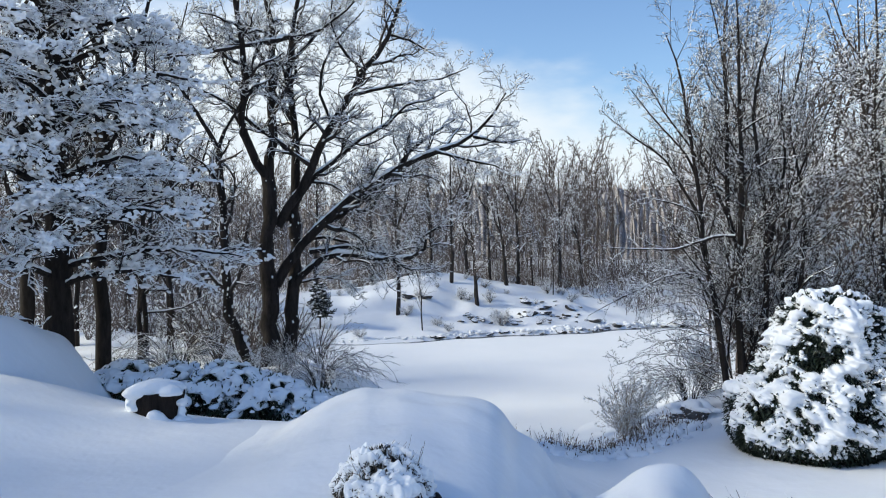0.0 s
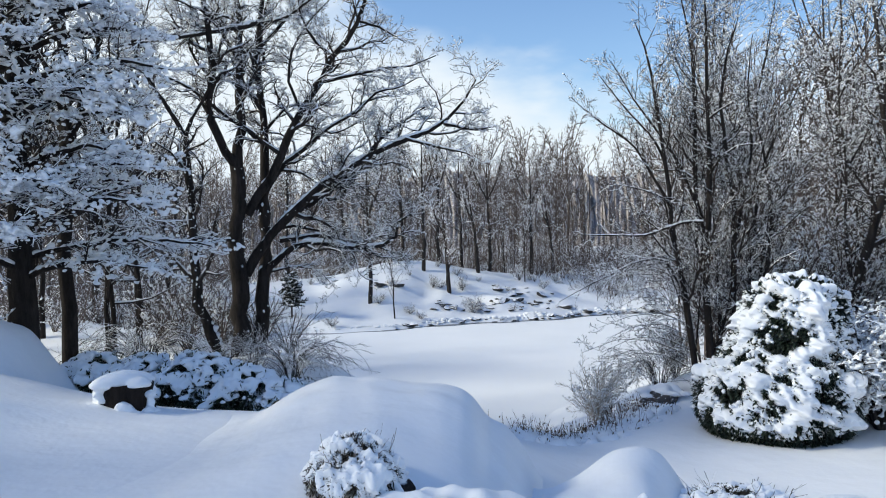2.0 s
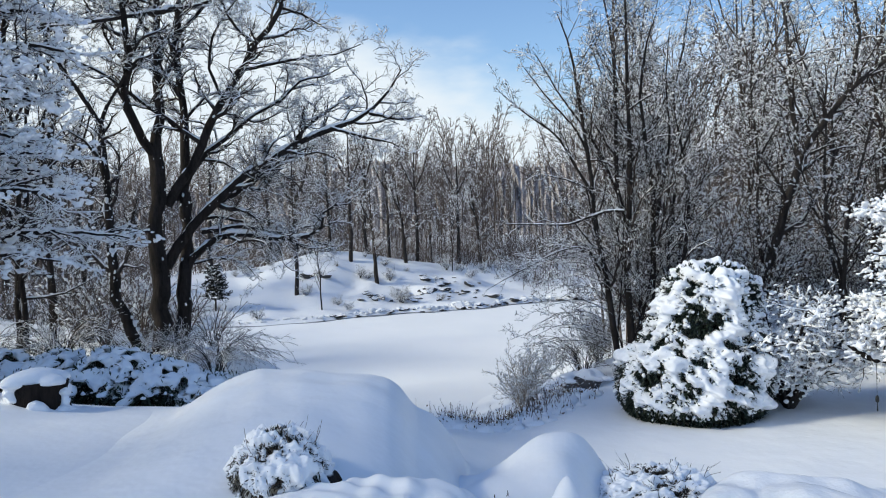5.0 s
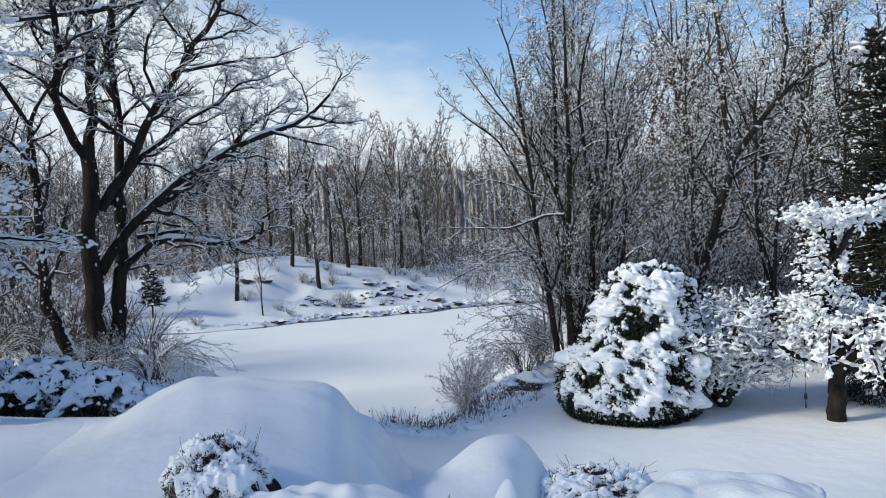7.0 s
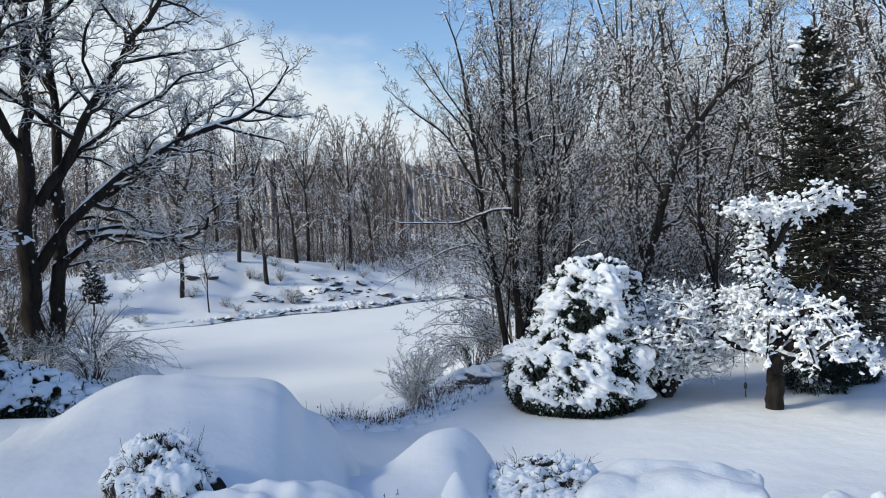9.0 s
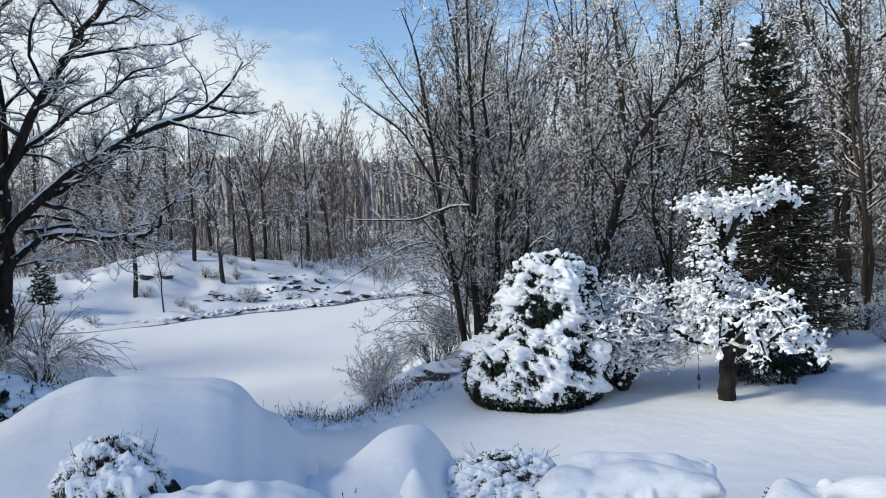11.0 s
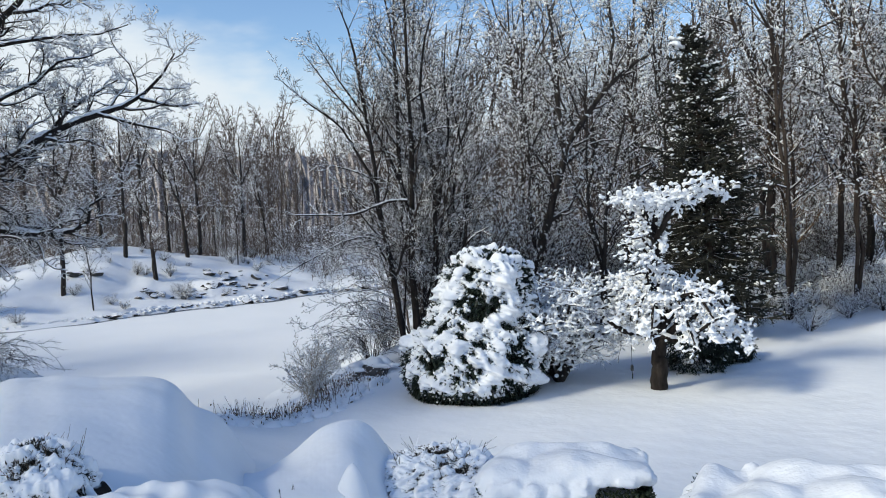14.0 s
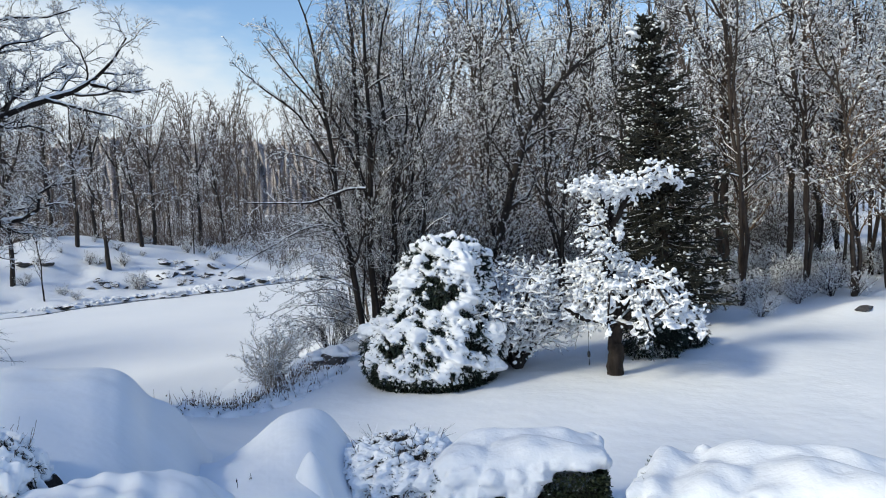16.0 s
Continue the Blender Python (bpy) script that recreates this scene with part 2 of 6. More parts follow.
def finer(P, R, k):
    """The same lines with k times as many points."""
    n = P.shape[1]
    t = np.linspace(0, n - 1.0001, (n - 1) * k + 1)
    i, f = t.astype(int), (t - t.astype(int))
    return P[:, i] * (1 - f)[:, None] + P[:, i + 1] * f[:, None], R[:, i] * (1 - f) + R[:, i + 1] * f


def ridge(bag, P, R, g, k=4, mat=0, low=0.35, thick=0.85, least=0.0, fine=1, broken=0.0):
    """Snow that lies along the upper side of branches, thinner in places and here and there fallen off."""
    if fine > 1:
        P, R = finer(P, R, fine)
    T = unit(np.gradient(P, axis=1))
    h = np.sqrt(np.maximum(0, 1 - T[..., 2] ** 2))
    w = np.clip((h - low) / (1 - low), 0, 1) ** 0.6 * (0.55 + 0.6 * g.random(h.shape))
    if broken:
        b = g.random(h.shape)
        b = (np.roll(b, 1, 1) + b + np.roll(b, -1, 1)) / 3
        w = w * np.clip((b - broken) * 6, 0.06, 1)
    w[:, -1] *= 0.4
    S = np.maximum(np.minimum(R * thick, 0.1), least) * w
    Q = P + np.array([0, 0, 1.0]) * (R * 0.8 + S * 0.3)[..., None]
    Q[..., :2] += g.normal(size=Q[..., :2].shape) * (R * 0.12)[..., None]
    keep = w.max(1) > 0.2
    tubes(bag, Q[keep], S[keep] + 0.001, k, mat)


TETRA = np.array([[1, 0, 0], [-0.5, 0.86, -0.1], [-0.5, -0.86, -0.1], [0, 0, 0.95]])
TETF = np.array([[0, 1, 3], [1, 2, 3], [2, 0, 3], [2, 1, 0]])


def flecks(bag, C, S, g, D, mat=0):
    """Small far lumps of snow, four faces each, drawn out along D."""
    if len(C) == 0:
        return
    V = TETRA[None] * (0.7 + 0.6 * g.random((len(C), 4, 1)))
    D = unit(D)
    U = unit(np.cross(D, np.array([0.02, 0.01, 1.0])))
    W = np.cross(U, D)
    V = (V[..., :1] * D[:, None] * 1.9 + V[..., 1:2] * U[:, None] * 0.85 + V[..., 2:] * W[:, None] * 0.95) * S[:, None, None] + C[:, None]
    bag.add(V.reshape(-1, 3), (TETF[None] + np.arange(len(C))[:, None, None] * 4).reshape(-1, 3), mat)


def clumps(bag, C, S, g, D=None, squash=0.7, mat=0):
    """Little lumps of snow at C with sizes S, drawn out along D where given."""
    if len(C) == 0:
        return
    base, faces = ICO1
    V = base[None] * (0.72 + 0.56 * g.random((len(C), len(base), 1))) * np.array([1, 1, squash])
    if D is None:
        D = g.normal(size=C.shape) * np.array([1, 1, 0.1])
    D = unit(D * np.array([1, 1, 0.6]))
    U = unit(np.cross(D, np.array([0.02, 0.01, 1.0])))
    W = np.cross(U, D)
    V = (V[..., :1] * D[:, None] * 1.35 + V[..., 1:2] * U[:, None] + V[..., 2:] * W[:, None]) * S[:, None, None] + C[:, None]
    F = (faces[None] + np.arange(len(C))[:, None, None] * len(base)).reshape(-1, 3)
    bag.add(V.reshape(-1, 3), F, mat)


def ico(sub):
    bm = bmesh.new()
    bmesh.ops.create_icosphere(bm, subdivisions=sub, radius=1)
    v = np.array([x.co[:] for x in bm.verts])
    f = np.array([[x.index for x in y.verts] for y in bm.faces])
    bm.free()
    return v, f


ICO1, ICO2, ICO3 = ico(1), ico(2), ico(3)


def pads(bag, C, S, g, squash=0.55, mat=0, shape=ICO2, rough=0.22, tilt=None):
    """Soft pads of snow: C (m, 3), S (m,) sizes; each one lumpy, flat below."""
    V, F = shape
    m = len(C)
    if m == 0:
        return
    ph = g.random((m, 1, 3)) * 6.28
    wob = 1 + rough * (np.sin(V[None] * 2.7 + ph) + 0.6 * np.sin(V[None] * 5.1 + ph * 2)).sum(-1) / 1.6
    st = 0.75 + 0.5 * g.random((m, 1, 1))
    Q = V[None] * wob[..., None] * np.concatenate([st, 1.75 - st * 0.75 - 0.25, np.full_like(st, squash)], -1)
    Q[..., 2] = np.where(Q[..., 2] < 0, Q[..., 2] * 0.5, Q[..., 2])
    a = g.random(m) * 6.28
    c, s = np.cos(a)[:, None], np.sin(a)[:, None]
    Q = np.stack([Q[..., 0] * c - Q[..., 1] * s, Q[..., 0] * s + Q[..., 1] * c, Q[..., 2]], -1) * S[:, None, None]
    if tilt is not None:      # lean outwards along tilt
        Q[..., 2] -= (Q[..., :2] * tilt[:, None, :2]).sum(-1)
    bag.add((Q + C[:, None]).reshape(-1, 3), (F[None] + np.arange(m)[:, None, None] * len(V)).reshape(-1, 3), mat)


def leaves(bag, C, D, L, W, g, mat=0):
    """Single leaves: four-sided blades from C along D, length L, width W, folded a little."""
    if len(C) == 0:
        return
    D = unit(D)
    U = unit(np.cross(D, g.normal(size=D.shape) * 0.35 + np.array([0, 0, 1.0])))
    N = np.cross(U, D)
    L, W = np.broadcast_to(L, len(C))[:, None], np.broadcast_to(W, len(C))[:, None]
    V = np.stack([C, C + D * L * 0.5 + U * W * 0.5 - N * W * 0.12, C + D * L - N * L * 0.08, C + D * L * 0.5 - U * W * 0.5 - N * W * 0.12], 1)
    F = np.arange(len(C))[:, None] * 4 + np.array([0, 1, 2, 3])
    bag.add(V.reshape(-1, 3), F, mat)


def smooth(a, b, x):
    u = np.clip((x - a) / (b - a), 0, 1)
    return u * u * (3 - 2 * u)


def hill(x, y, cx, cy, rx, ry, h, turn=0.0, power=1.0):
    c, s = math.cos(turn), math.sin(turn)
    u, v = ((x - cx) * c + (y - cy) * s) / rx, (-(x - cx) * s + (y - cy) * c) / ry
    return h * np.exp(-((u * u + v * v) ** power))


def wave(x, y, k, seed):
    """Soft uneven relief, about -1 to 1."""
    g = np.random.default_rng(seed)
    z = 0 * x
    for i in range(7):
        a, f, p = g.random() * 6.28, k * (0.6 + 1.1 * g.random()), g.random() * 6.28
        z = z + np.sin((x * math.cos(a) + y * math.sin(a)) * f + p)
    return z / 3.6


POND_Z = -2.5


def pond_out(x, y):
    """How far outside the pond's edge a place lies (below 0: on the pond)."""
    far = (y - (64.5 + 0.38 * x + 0.7 * np.sin(x * 0.45) + 0.3 * np.sin(x * 1.3 + 1))) * 0.93
    near = np.where(x < 3, (29.5 - 1.1 * (x - 3)) - y, (29.5 + 1.3 * (x - 3)) - y) * 0.66
    left = (-10.5 - x + 0.8 * np.sin(y * 0.3)) * 0.9
    return np.maximum(np.maximum(far, near), left) + 0.25 * np.sin(x * 0.9 + y * 0.7)


def ground_z(x, y):
    x, y = np.asarray(x, float), np.asarray(y, float)
    d = pond_out(x, y)
    left = smooth(3.4, -0.6, x - 0.05 * (y - 8))
    terrace = (1.62 - 0.77 * smooth(11.0, 16.0, y)) * left
    upland = terrace + 0.35 * smooth(20, 30, x) * smooth(12, 30, y) + 0.018 * np.maximum(0, np.hypot(x, y) - 30)
    far_side = smooth(46, 60, y - 0.3 * x)
    beyond = 0.35 + hill(x, y, -0.3, 80, 7.5, 8, 2.0) + 0.05 * np.maximum(0, y - 92)
    upland = upland * (1 - far_side) + far_side * beyond
    z = -2.75 + (upland + 2.75) * smooth(-0.6, 10.5 + 5.5 * far_side - 1.5 * left * (1 - far_side), d)
    z = z + far_side * (0.42 + 0.09 * wave(x, y, 1.3, 8) + 0.05 * wave(x, y, 3.1, 12)) * smooth(-0.1, 0.9, d)
    z = z + hill(x, y, -9.5, 15.6, 2.35, 3.0, 1.76, 0.2, 3.0) + hill(x, y, -7.4, 12.2, 2.4, 3.2, 0.95) - hill(x, y, 0.6, 21.0, 2.4, 4.5, 1.3) - hill(x, y, 3.2, 22.6, 1.8, 2.6, 0.7) - hill(x, y, -1.7, 20.8, 1.7, 3.0, 1.0) + hill(x, y, 22.3, 16.5, 1.6, 0.9, 0.34)
    rough = 0.06 * wave(x, y, 0.9, 3) + 0.03 * wave(x, y, 2.4, 4)
    z = z + rough * smooth(0.0, 2.0, d) * (0.6 + 0.6 * left)
    ledges = (np.abs(wave(x, y, 0.8, 9)) + 0.5 * np.abs(wave(x, y, 2.1, 10))) * far_side * hill(x, y, 6, 74, 12, 7, 0.28)
    return z + ledges * smooth(0.5, 3, d)


def on_ground(x, y, sink=0.0):
    return (x, y, float(ground_z(x, y)) - sink)


# ---- ground and pond ----
def build_ground():
    def axis(fine, reach, n):
        u = np.linspace(-1, 1, n)
        return np.sinh(u * fine) / math.sinh(fine) * reach
    xs = axis(4.6, 900, 330) + 3
    ys = np.concatenate([np.linspace(-60, 2, 24)[:-1], np.linspace(2, 32, 170)[:-1], np.linspace(32, 100, 120)[:-1], np.geomspace(100, 1500, 30)])
    X, Y = np.meshgrid(xs, ys)
    Z = ground_z(X, Y)
    V = np.stack([X, Y, Z], -1).reshape(-1, 3)
    w = len(xs)
    i = (np.arange(len(ys) - 1)[:, None] * w + np.arange(w - 1)).ravel()
    F = np.stack([i, i + 1, i + w + 1, i + w], -1)
    solo("ground", mesh_of("ground", V, [F], [SNOW_GROUND]), "smooth deep snow over lawn, banks and woodland floor", "snow ground", kind="structure")


def build_pond():
    xs, ys = np.linspace(-24, 70, 48), np.linspace(20, 100, 40)
    X, Y = np.meshgrid(xs, ys)
    V = np.stack([X, Y, POND_Z + 0.0 * X], -1).reshape(-1, 3)
    w = len(xs)
    i = (np.arange(len(ys) - 1)[:, None] * w + np.arange(w - 1)).ravel()
    c = V[np.stack([i, i + 1, i + w + 1, i + w], -1)].mean(1)
    keep = pond_out(c[:, 0], c[:, 1]) < 3.5
    F = np.stack([i, i + 1, i + w + 1, i + w], -1)[keep]
    solo("water", mesh_of("water", V, [F], [SNOW_POND]), "frozen pond with a level cover of snow", "frozen pond", kind="structure")


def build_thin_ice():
    """The dark wet ice edge, with the far bank's shade in its colour."""
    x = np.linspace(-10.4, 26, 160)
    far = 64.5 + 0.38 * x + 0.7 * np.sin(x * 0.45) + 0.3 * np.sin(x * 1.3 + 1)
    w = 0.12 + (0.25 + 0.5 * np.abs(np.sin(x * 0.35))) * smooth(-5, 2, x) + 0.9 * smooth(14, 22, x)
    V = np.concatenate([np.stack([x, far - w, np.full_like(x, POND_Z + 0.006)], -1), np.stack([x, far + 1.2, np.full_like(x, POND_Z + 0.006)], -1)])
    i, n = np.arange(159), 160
    solo("thin_ice", mesh_of("thin_ice", V, [np.stack([i, i + 1, i + n + 1, i + n], -1)], [DARK_ICE]), "dark bare ice along the far bank, bank shade in its colour", "ice", kind="structure")


build_ground()
build_pond()
build_thin_ice()


# ---- trees ----
def line(points, n=14):
    """A smooth line of n points through the given ones."""
    p = np.array(points, float)
    k = np.arange(len(p))
    t = np.linspace(0, len(p) - 1, n * 4)
    q = np.stack([np.interp(t, k, p[:, i]) for i in range(3)], -1)
    for _ in range(6):
        q[1:-1] = (q[:-2] + 2 * q[1:-1] + q[2:]) / 4
    s = np.concatenate([[0], np.cumsum(np.linalg.norm(np.diff(q, axis=0), axis=1))])
    u = np.linspace(0, s[-1], n)
    return np.stack([np.interp(u, s, q[:, i]) for i in range(3)], -1)


def limb(stems, r0, r1, *points):
    stems.append((line(points), np.linspace(1, 0, 14) ** 0.8 * (r0 - r1) + r1))


def crooked(g, P, R, amount):
    """Old wood is never straight."""
    k = g.normal(size=P.shape) * amount * R[..., None] * 2
    k[:, 0] = 0
    return P + k


def tree_meshes(g, stems, name, levels, bark, twig, snow_least=0.0, clump=0.0, clump_size=0.03, ridges=2, leaf=0, leaf_mat=None, sides=8, crook=0.1, base_flare=1.0, near=0.0, sway=0.3, girth=1.0, first=1, plaster=0, limbs=False, full=0.35):
    """levels: (shoots, t0, t1, angle, ratio, points, rr, up, wob, flat, lmin, lmax). Gives trunk, crown and snow meshes."""
    P = np.stack([s[0] for s in stems])
    R = np.stack([s[1] for s in stems])
    R = R * girth
    P = crooked(g, P, R, crook)
    R = R * (1 + 0.06 * g.normal(size=R.shape))
    w = g.normal(size=P.shape)          # slow bends
    w = (np.roll(w, 1, 1) + w + np.roll(w, -1, 1)) * 0.012 * length(P)[:, None, None] * sway
    w[:, :2] *= 0.2
    w[0] *= 0.4
    w[R[:, 0] > 0.2] *= 0.3
    P = P + w
    wood, crown, snow = Bag(), Bag(), Bag()
    R0 = R.copy()
    if base_flare > 1:
        for k, w in enumerate((1.0, 0.6, 0.35, 0.2, 0.1) if length(P[:1])[0] < 2 else (1.0, 0.25)):
            R0[0, k] *= 1 + (base_flare - 1) * w
    pieces = []
    for k in range(len(P) if limbs else 0):
        one = Bag()
        tubes(one, P[k:k + 1], R0[k:k + 1], sides)
        pieces.append((one.mesh(name + "_limb", [bark]), P[k, 0, 2] < 0.1))
    tubes(wood, P, R0, sides)
    ridge(snow, P[first:], R[first:], g, 6, thick=0.98, low=0.2, least=0.006, fine=4, broken=0.2)
    if plaster:          # wind-blown snow stuck to the thick wood
        k = g.choice(np.where(R[:, 0] > 0.08)[0], plaster)
        C, D, i, f = at_t(P[k], g.random((plaster, 1)) ** 0.7)
        C, D, r = C[:, 0], D[:, 0], R[k, i[:, 0]]
        side = g.normal(size=C.shape) * np.array([1, 1, 0.2]) + np.array([0.4, -0.6, 0])
        side = unit(side - (side * D).sum(-1, keepdims=True) * D)
        clumps(snow, C + side * r[:, None] * 0.97, (0.012 + 0.05 * g.random(plaster) ** 3), g, D * 2 + 0.3 * g.normal(size=D.shape))
    made = []
    for i, (m, t0, t1, ang, ratio, n, rr, up, wob, flat, lmin, lmax) in enumerate(levels):
        Q, S = grow(g, P, R, m, t0, t1, ang, ratio, n, rr, up, wob, flat, lmin, lmax)
        if i == 0:       # short limbs carry fewer shoots
            share = np.clip(length(P) / (0.55 * length(P).max()), full, 1) * (R[:, -1] < 0.12)
            keep = g.random(len(Q)) < np.repeat(share, m)
            Q, S = Q[keep], S[keep]
        else:
            share = np.clip(length(P) / (1.1 * length(P).mean()), 0.25, 1)
            keep = g.random(len(Q)) < np.repeat(share, m)
            Q, S = Q[keep], S[keep]
        S = np.maximum(S, 0.004)
        if i == len(levels) - 1:
            spikes(crown, Q, S)
        else:
            tubes(crown, Q, S, 5 if i == 0 else 3)
        if i < ridges:
            ridge(snow, Q, S, g, 4 if i == 0 else 3, low=0.25, thick=0.95, least=snow_least * (1.0, 0.8, 0.6)[min(i, 2)], fine=2 if i == 0 else 1, broken=0.2 if i == 0 else 0)
        made.append((Q, S))
        P, R = Q, S
    if clump:
        for Q, S in made[-2:]:
            keep = g.random(len(Q)) < clump
            t = 0.25 + 0.75 * g.random((int(keep.sum()), 1))
            C, D, _, _ = at_t(Q[keep], t)
            C, D = C[:, 0], D[:, 0]
            sz = clump_size * (0.5 + g.random(len(C)) ** 2 * 1.3)
            C = C + np.array([0, 0, 0.4]) * sz[:, None]
            big = (g.random(len(C)) < near) if near else np.zeros(len(C), bool)
            clumps(snow, C[big], sz[big], g, D[big])
            flecks(snow, C[~big], sz[~big], g, D[~big])
    if leaf:
        Q, S = made[-1]
        pick = g.integers(0, len(Q), leaf)
        C, D, _, _ = at_t(Q[pick], g.random((leaf, 1)))
        leaves(crown, C[:, 0], D[:, 0] + g.normal(size=(leaf, 3)) * 0.6 - np.array([0, 0, 0.7]), 0.07, 0.04, g, 1)
    mats = [twig] + ([leaf_mat] if leaf_mat else [])
    return (pieces if limbs else wood.mesh(name + "_trunk", [bark]), crown.mesh(name + "_crown", mats, False),
            snow.mesh(name + "_snow", [SNOW_LUMP]))


def plant(name, label, category, at, meshes, group="", turn=0.0, scale=1.0):
    ob = thing(name, label, category, at, group)
    ob.rotation_euler[2], ob.scale = turn, (scale,) * 3
    if isinstance(meshes[0], list):          # stems from the ground, and the limbs that they carry
        foot = None
        for me, rooted in meshes[0]:
            if rooted:
                foot = part("trunk", me, ob)
            else:
                part("limb", me, foot)
    else:
        part("trunk", meshes[0], ob)
    part("crown", meshes[1], ob)
    part("snow", meshes[2], ob, "fresh snow lying along the branches")
    return ob


def build_oak():
    g = np.random.default_rng(11)
    s = []
    limb(s, 0.260, 0.200, (-0.15, -0.03, -0.08), (-0.18, -0.04, 1.57), (-0.20, -0.04, 2.62), (-0.16, -0.04, 3.84), (-0.17, -0.04, 4.88), (-0.17, -0.04, 5.97))
    limb(s, 0.150, 0.035, (-0.19, -0.04, 5.83), (-0.54, -0.27, 6.43), (-0.82, -0.50, 7.01), (-0.87, -0.67, 7.58), (-0.63, -0.76, 8.41), (-0.68, -0.93, 9.22), (-0.71, -1.09, 10.19), (-0.87, -1.28, 11.14), (-0.94, -1.46, 12.24))
    limb(s, 0.160, 0.040, (-0.17, -0.04, 5.90), (-0.06, 0.07, 6.82), (-0.09, 0.15, 7.89), (-0.06, 0.24, 9.15), (-0.01, 0.34, 10.42), (-0.27, 0.37, 11.51), (-0.40, 0.42, 12.96))
    limb(s, 0.220, 0.170, (0.26, 0.26, -0.13), (0.39, 0.33, 1.36), (0.52, 0.41, 2.59), (0.56, 0.47, 3.66), (0.50, 0.51, 4.77))
    limb(s, 0.140, 0.035, (0.50, 0.51, 4.66), (0.53, 0.60, 5.81), (0.59, 0.70, 7.08), (0.41, 0.75, 8.36), (0.38, 0.83, 9.65), (0.50, 0.94, 10.77), (0.68, 1.06, 11.90), (0.96, 1.20, 13.33))
    limb(s, 0.150, 0.030, (0.05, 0.22, 4.37), (0.56, 0.20, 5.15), (1.11, 0.19, 6.11), (1.48, 0.14, 6.98), (1.85, 0.08, 7.58), (2.39, 0.03, 8.18), (2.68, -0.05, 9.03), (3.12, -0.11, 9.36), (3.67, -0.18, 10.21), (3.94, -0.28, 10.87), (4.26, -0.37, 12.05))
    limb(s, 0.100, 0.020, (0.26, 0.36, 4.55), (0.76, 0.58, 5.45), (1.19, 0.79, 6.09), (1.89, 1.02, 6.56), (2.60, 1.23, 7.22), (3.33, 1.42, 7.60), (3.70, 1.57, 8.09), (4.54, 1.73, 8.26))
    limb(s, 0.160, 0.020, (-0.02, 0.10, 2.52), (0.55, 0.13, 3.39), (1.17, 0.15, 4.26), (1.62, 0.14, 4.60), (2.33, 0.15, 5.21), (3.04, 0.14, 5.58), (3.58, 0.10, 6.02), (4.46, 0.06, 6.30), (5.35, -0.01, 6.71), (6.22, -0.12, 7.03), (6.78, -0.23, 7.56), (7.18, -0.34, 8.28))
    limb(s, 0.100, 0.020, (1.21, 0.23, 4.31), (1.93, 0.46, 4.61), (2.63, 0.67, 5.15), (3.16, 0.85, 5.61), (3.70, 1.01, 6.01), (4.10, 1.16, 6.72), (4.84, 1.31, 7.28), (5.65, 1.44, 7.81))
    limb(s, 0.050, 0.010, (4.99, -0.16, 6.56), (5.68, -0.34, 6.32), (6.36, -0.54, 6.14), (6.86, -0.74, 5.99), (7.26, -0.95, 5.67))
    limb(s, 0.050, 0.010, (6.18, -0.28, 6.97), (6.72, -0.44, 6.80), (7.22, -0.61, 6.73), (7.80, -0.80, 6.80))
    limb(s, 0.115, 0.020, (0.50, 0.30, 2.33), (0.82, 0.24, 2.77), (1.20, 0.18, 3.15), (1.81, 0.15, 3.46), (2.65, 0.13, 3.39), (3.53, 0.09, 3.23), (4.24, 0.00, 3.29), (4.72, -0.10, 3.58), (4.64, -0.22, 3.96), (4.87, -0.34, 4.23), (5.51, -0.46, 4.24))
    limb(s, 0.070, 0.015, (0.98, 0.49, 3.54), (1.70, 0.69, 3.64), (2.23, 0.84, 3.72), (2.75, 0.98, 3.52), (3.47, 1.12, 3.43), (4.05, 1.23, 3.61), (4.60, 1.34, 3.67))
    limb(s, 0.055, 0.012, (0.92, 0.58, 3.94), (1.35, 0.93, 4.01), (1.85, 1.28, 3.90), (2.51, 1.63, 3.81), (3.08, 1.96, 3.94))
    limb(s, 0.050, 0.012, (-0.17, -0.04, 3.63), (-0.68, -0.43, 3.56), (-1.09, -0.81, 3.67), (-1.55, -1.21, 3.50))
    limb(s, 0.035, 0.008, (0.71, 0.34, 2.59), (1.55, 0.14, 2.76), (2.28, -0.10, 2.58), (2.77, -0.38, 2.03))
    limb(s, 0.060, 0.015, (0.71, 0.45, 6.50), (-0.03, -0.02, 7.03), (-0.77, -0.52, 7.64), (-1.17, -0.95, 7.98), (-1.60, -1.40, 8.21), (-2.10, -1.89, 8.37), (-2.43, -2.33, 8.46))
    limb(s, 0.050, 0.012, (0.54, 0.62, 10.38), (1.04, 0.43, 10.39), (1.66, 0.24, 10.61), (2.29, 0.05, 11.00), (2.99, -0.16, 11.63))
    limb(s, 0.075, 0.015, (0.54, 0.62, 10.38), (0.16, -0.09, 10.08), (-0.68, -0.92, 9.70), (-1.45, -1.76, 9.32), (-2.13, -2.63, 8.98), (-2.48, -3.41, 8.69))
    limb(s, 0.050, 0.012, (2.57, -0.30, 8.32), (3.48, -0.37, 8.49), (4.38, -0.47, 8.63), (5.24, -0.61, 8.68), (5.97, -0.77, 8.94))
    limb(s, 0.060, 0.015, (0.39, 0.79, 9.60), (1.18, 1.23, 10.62), (1.88, 1.63, 11.51), (2.33, 1.99, 12.66))
    limb(s, 0.050, 0.012, (1.78, 0.31, 7.57), (1.38, 0.45, 8.46), (1.47, 0.67, 9.55), (1.99, 0.94, 10.52), (2.76, 1.23, 11.40))
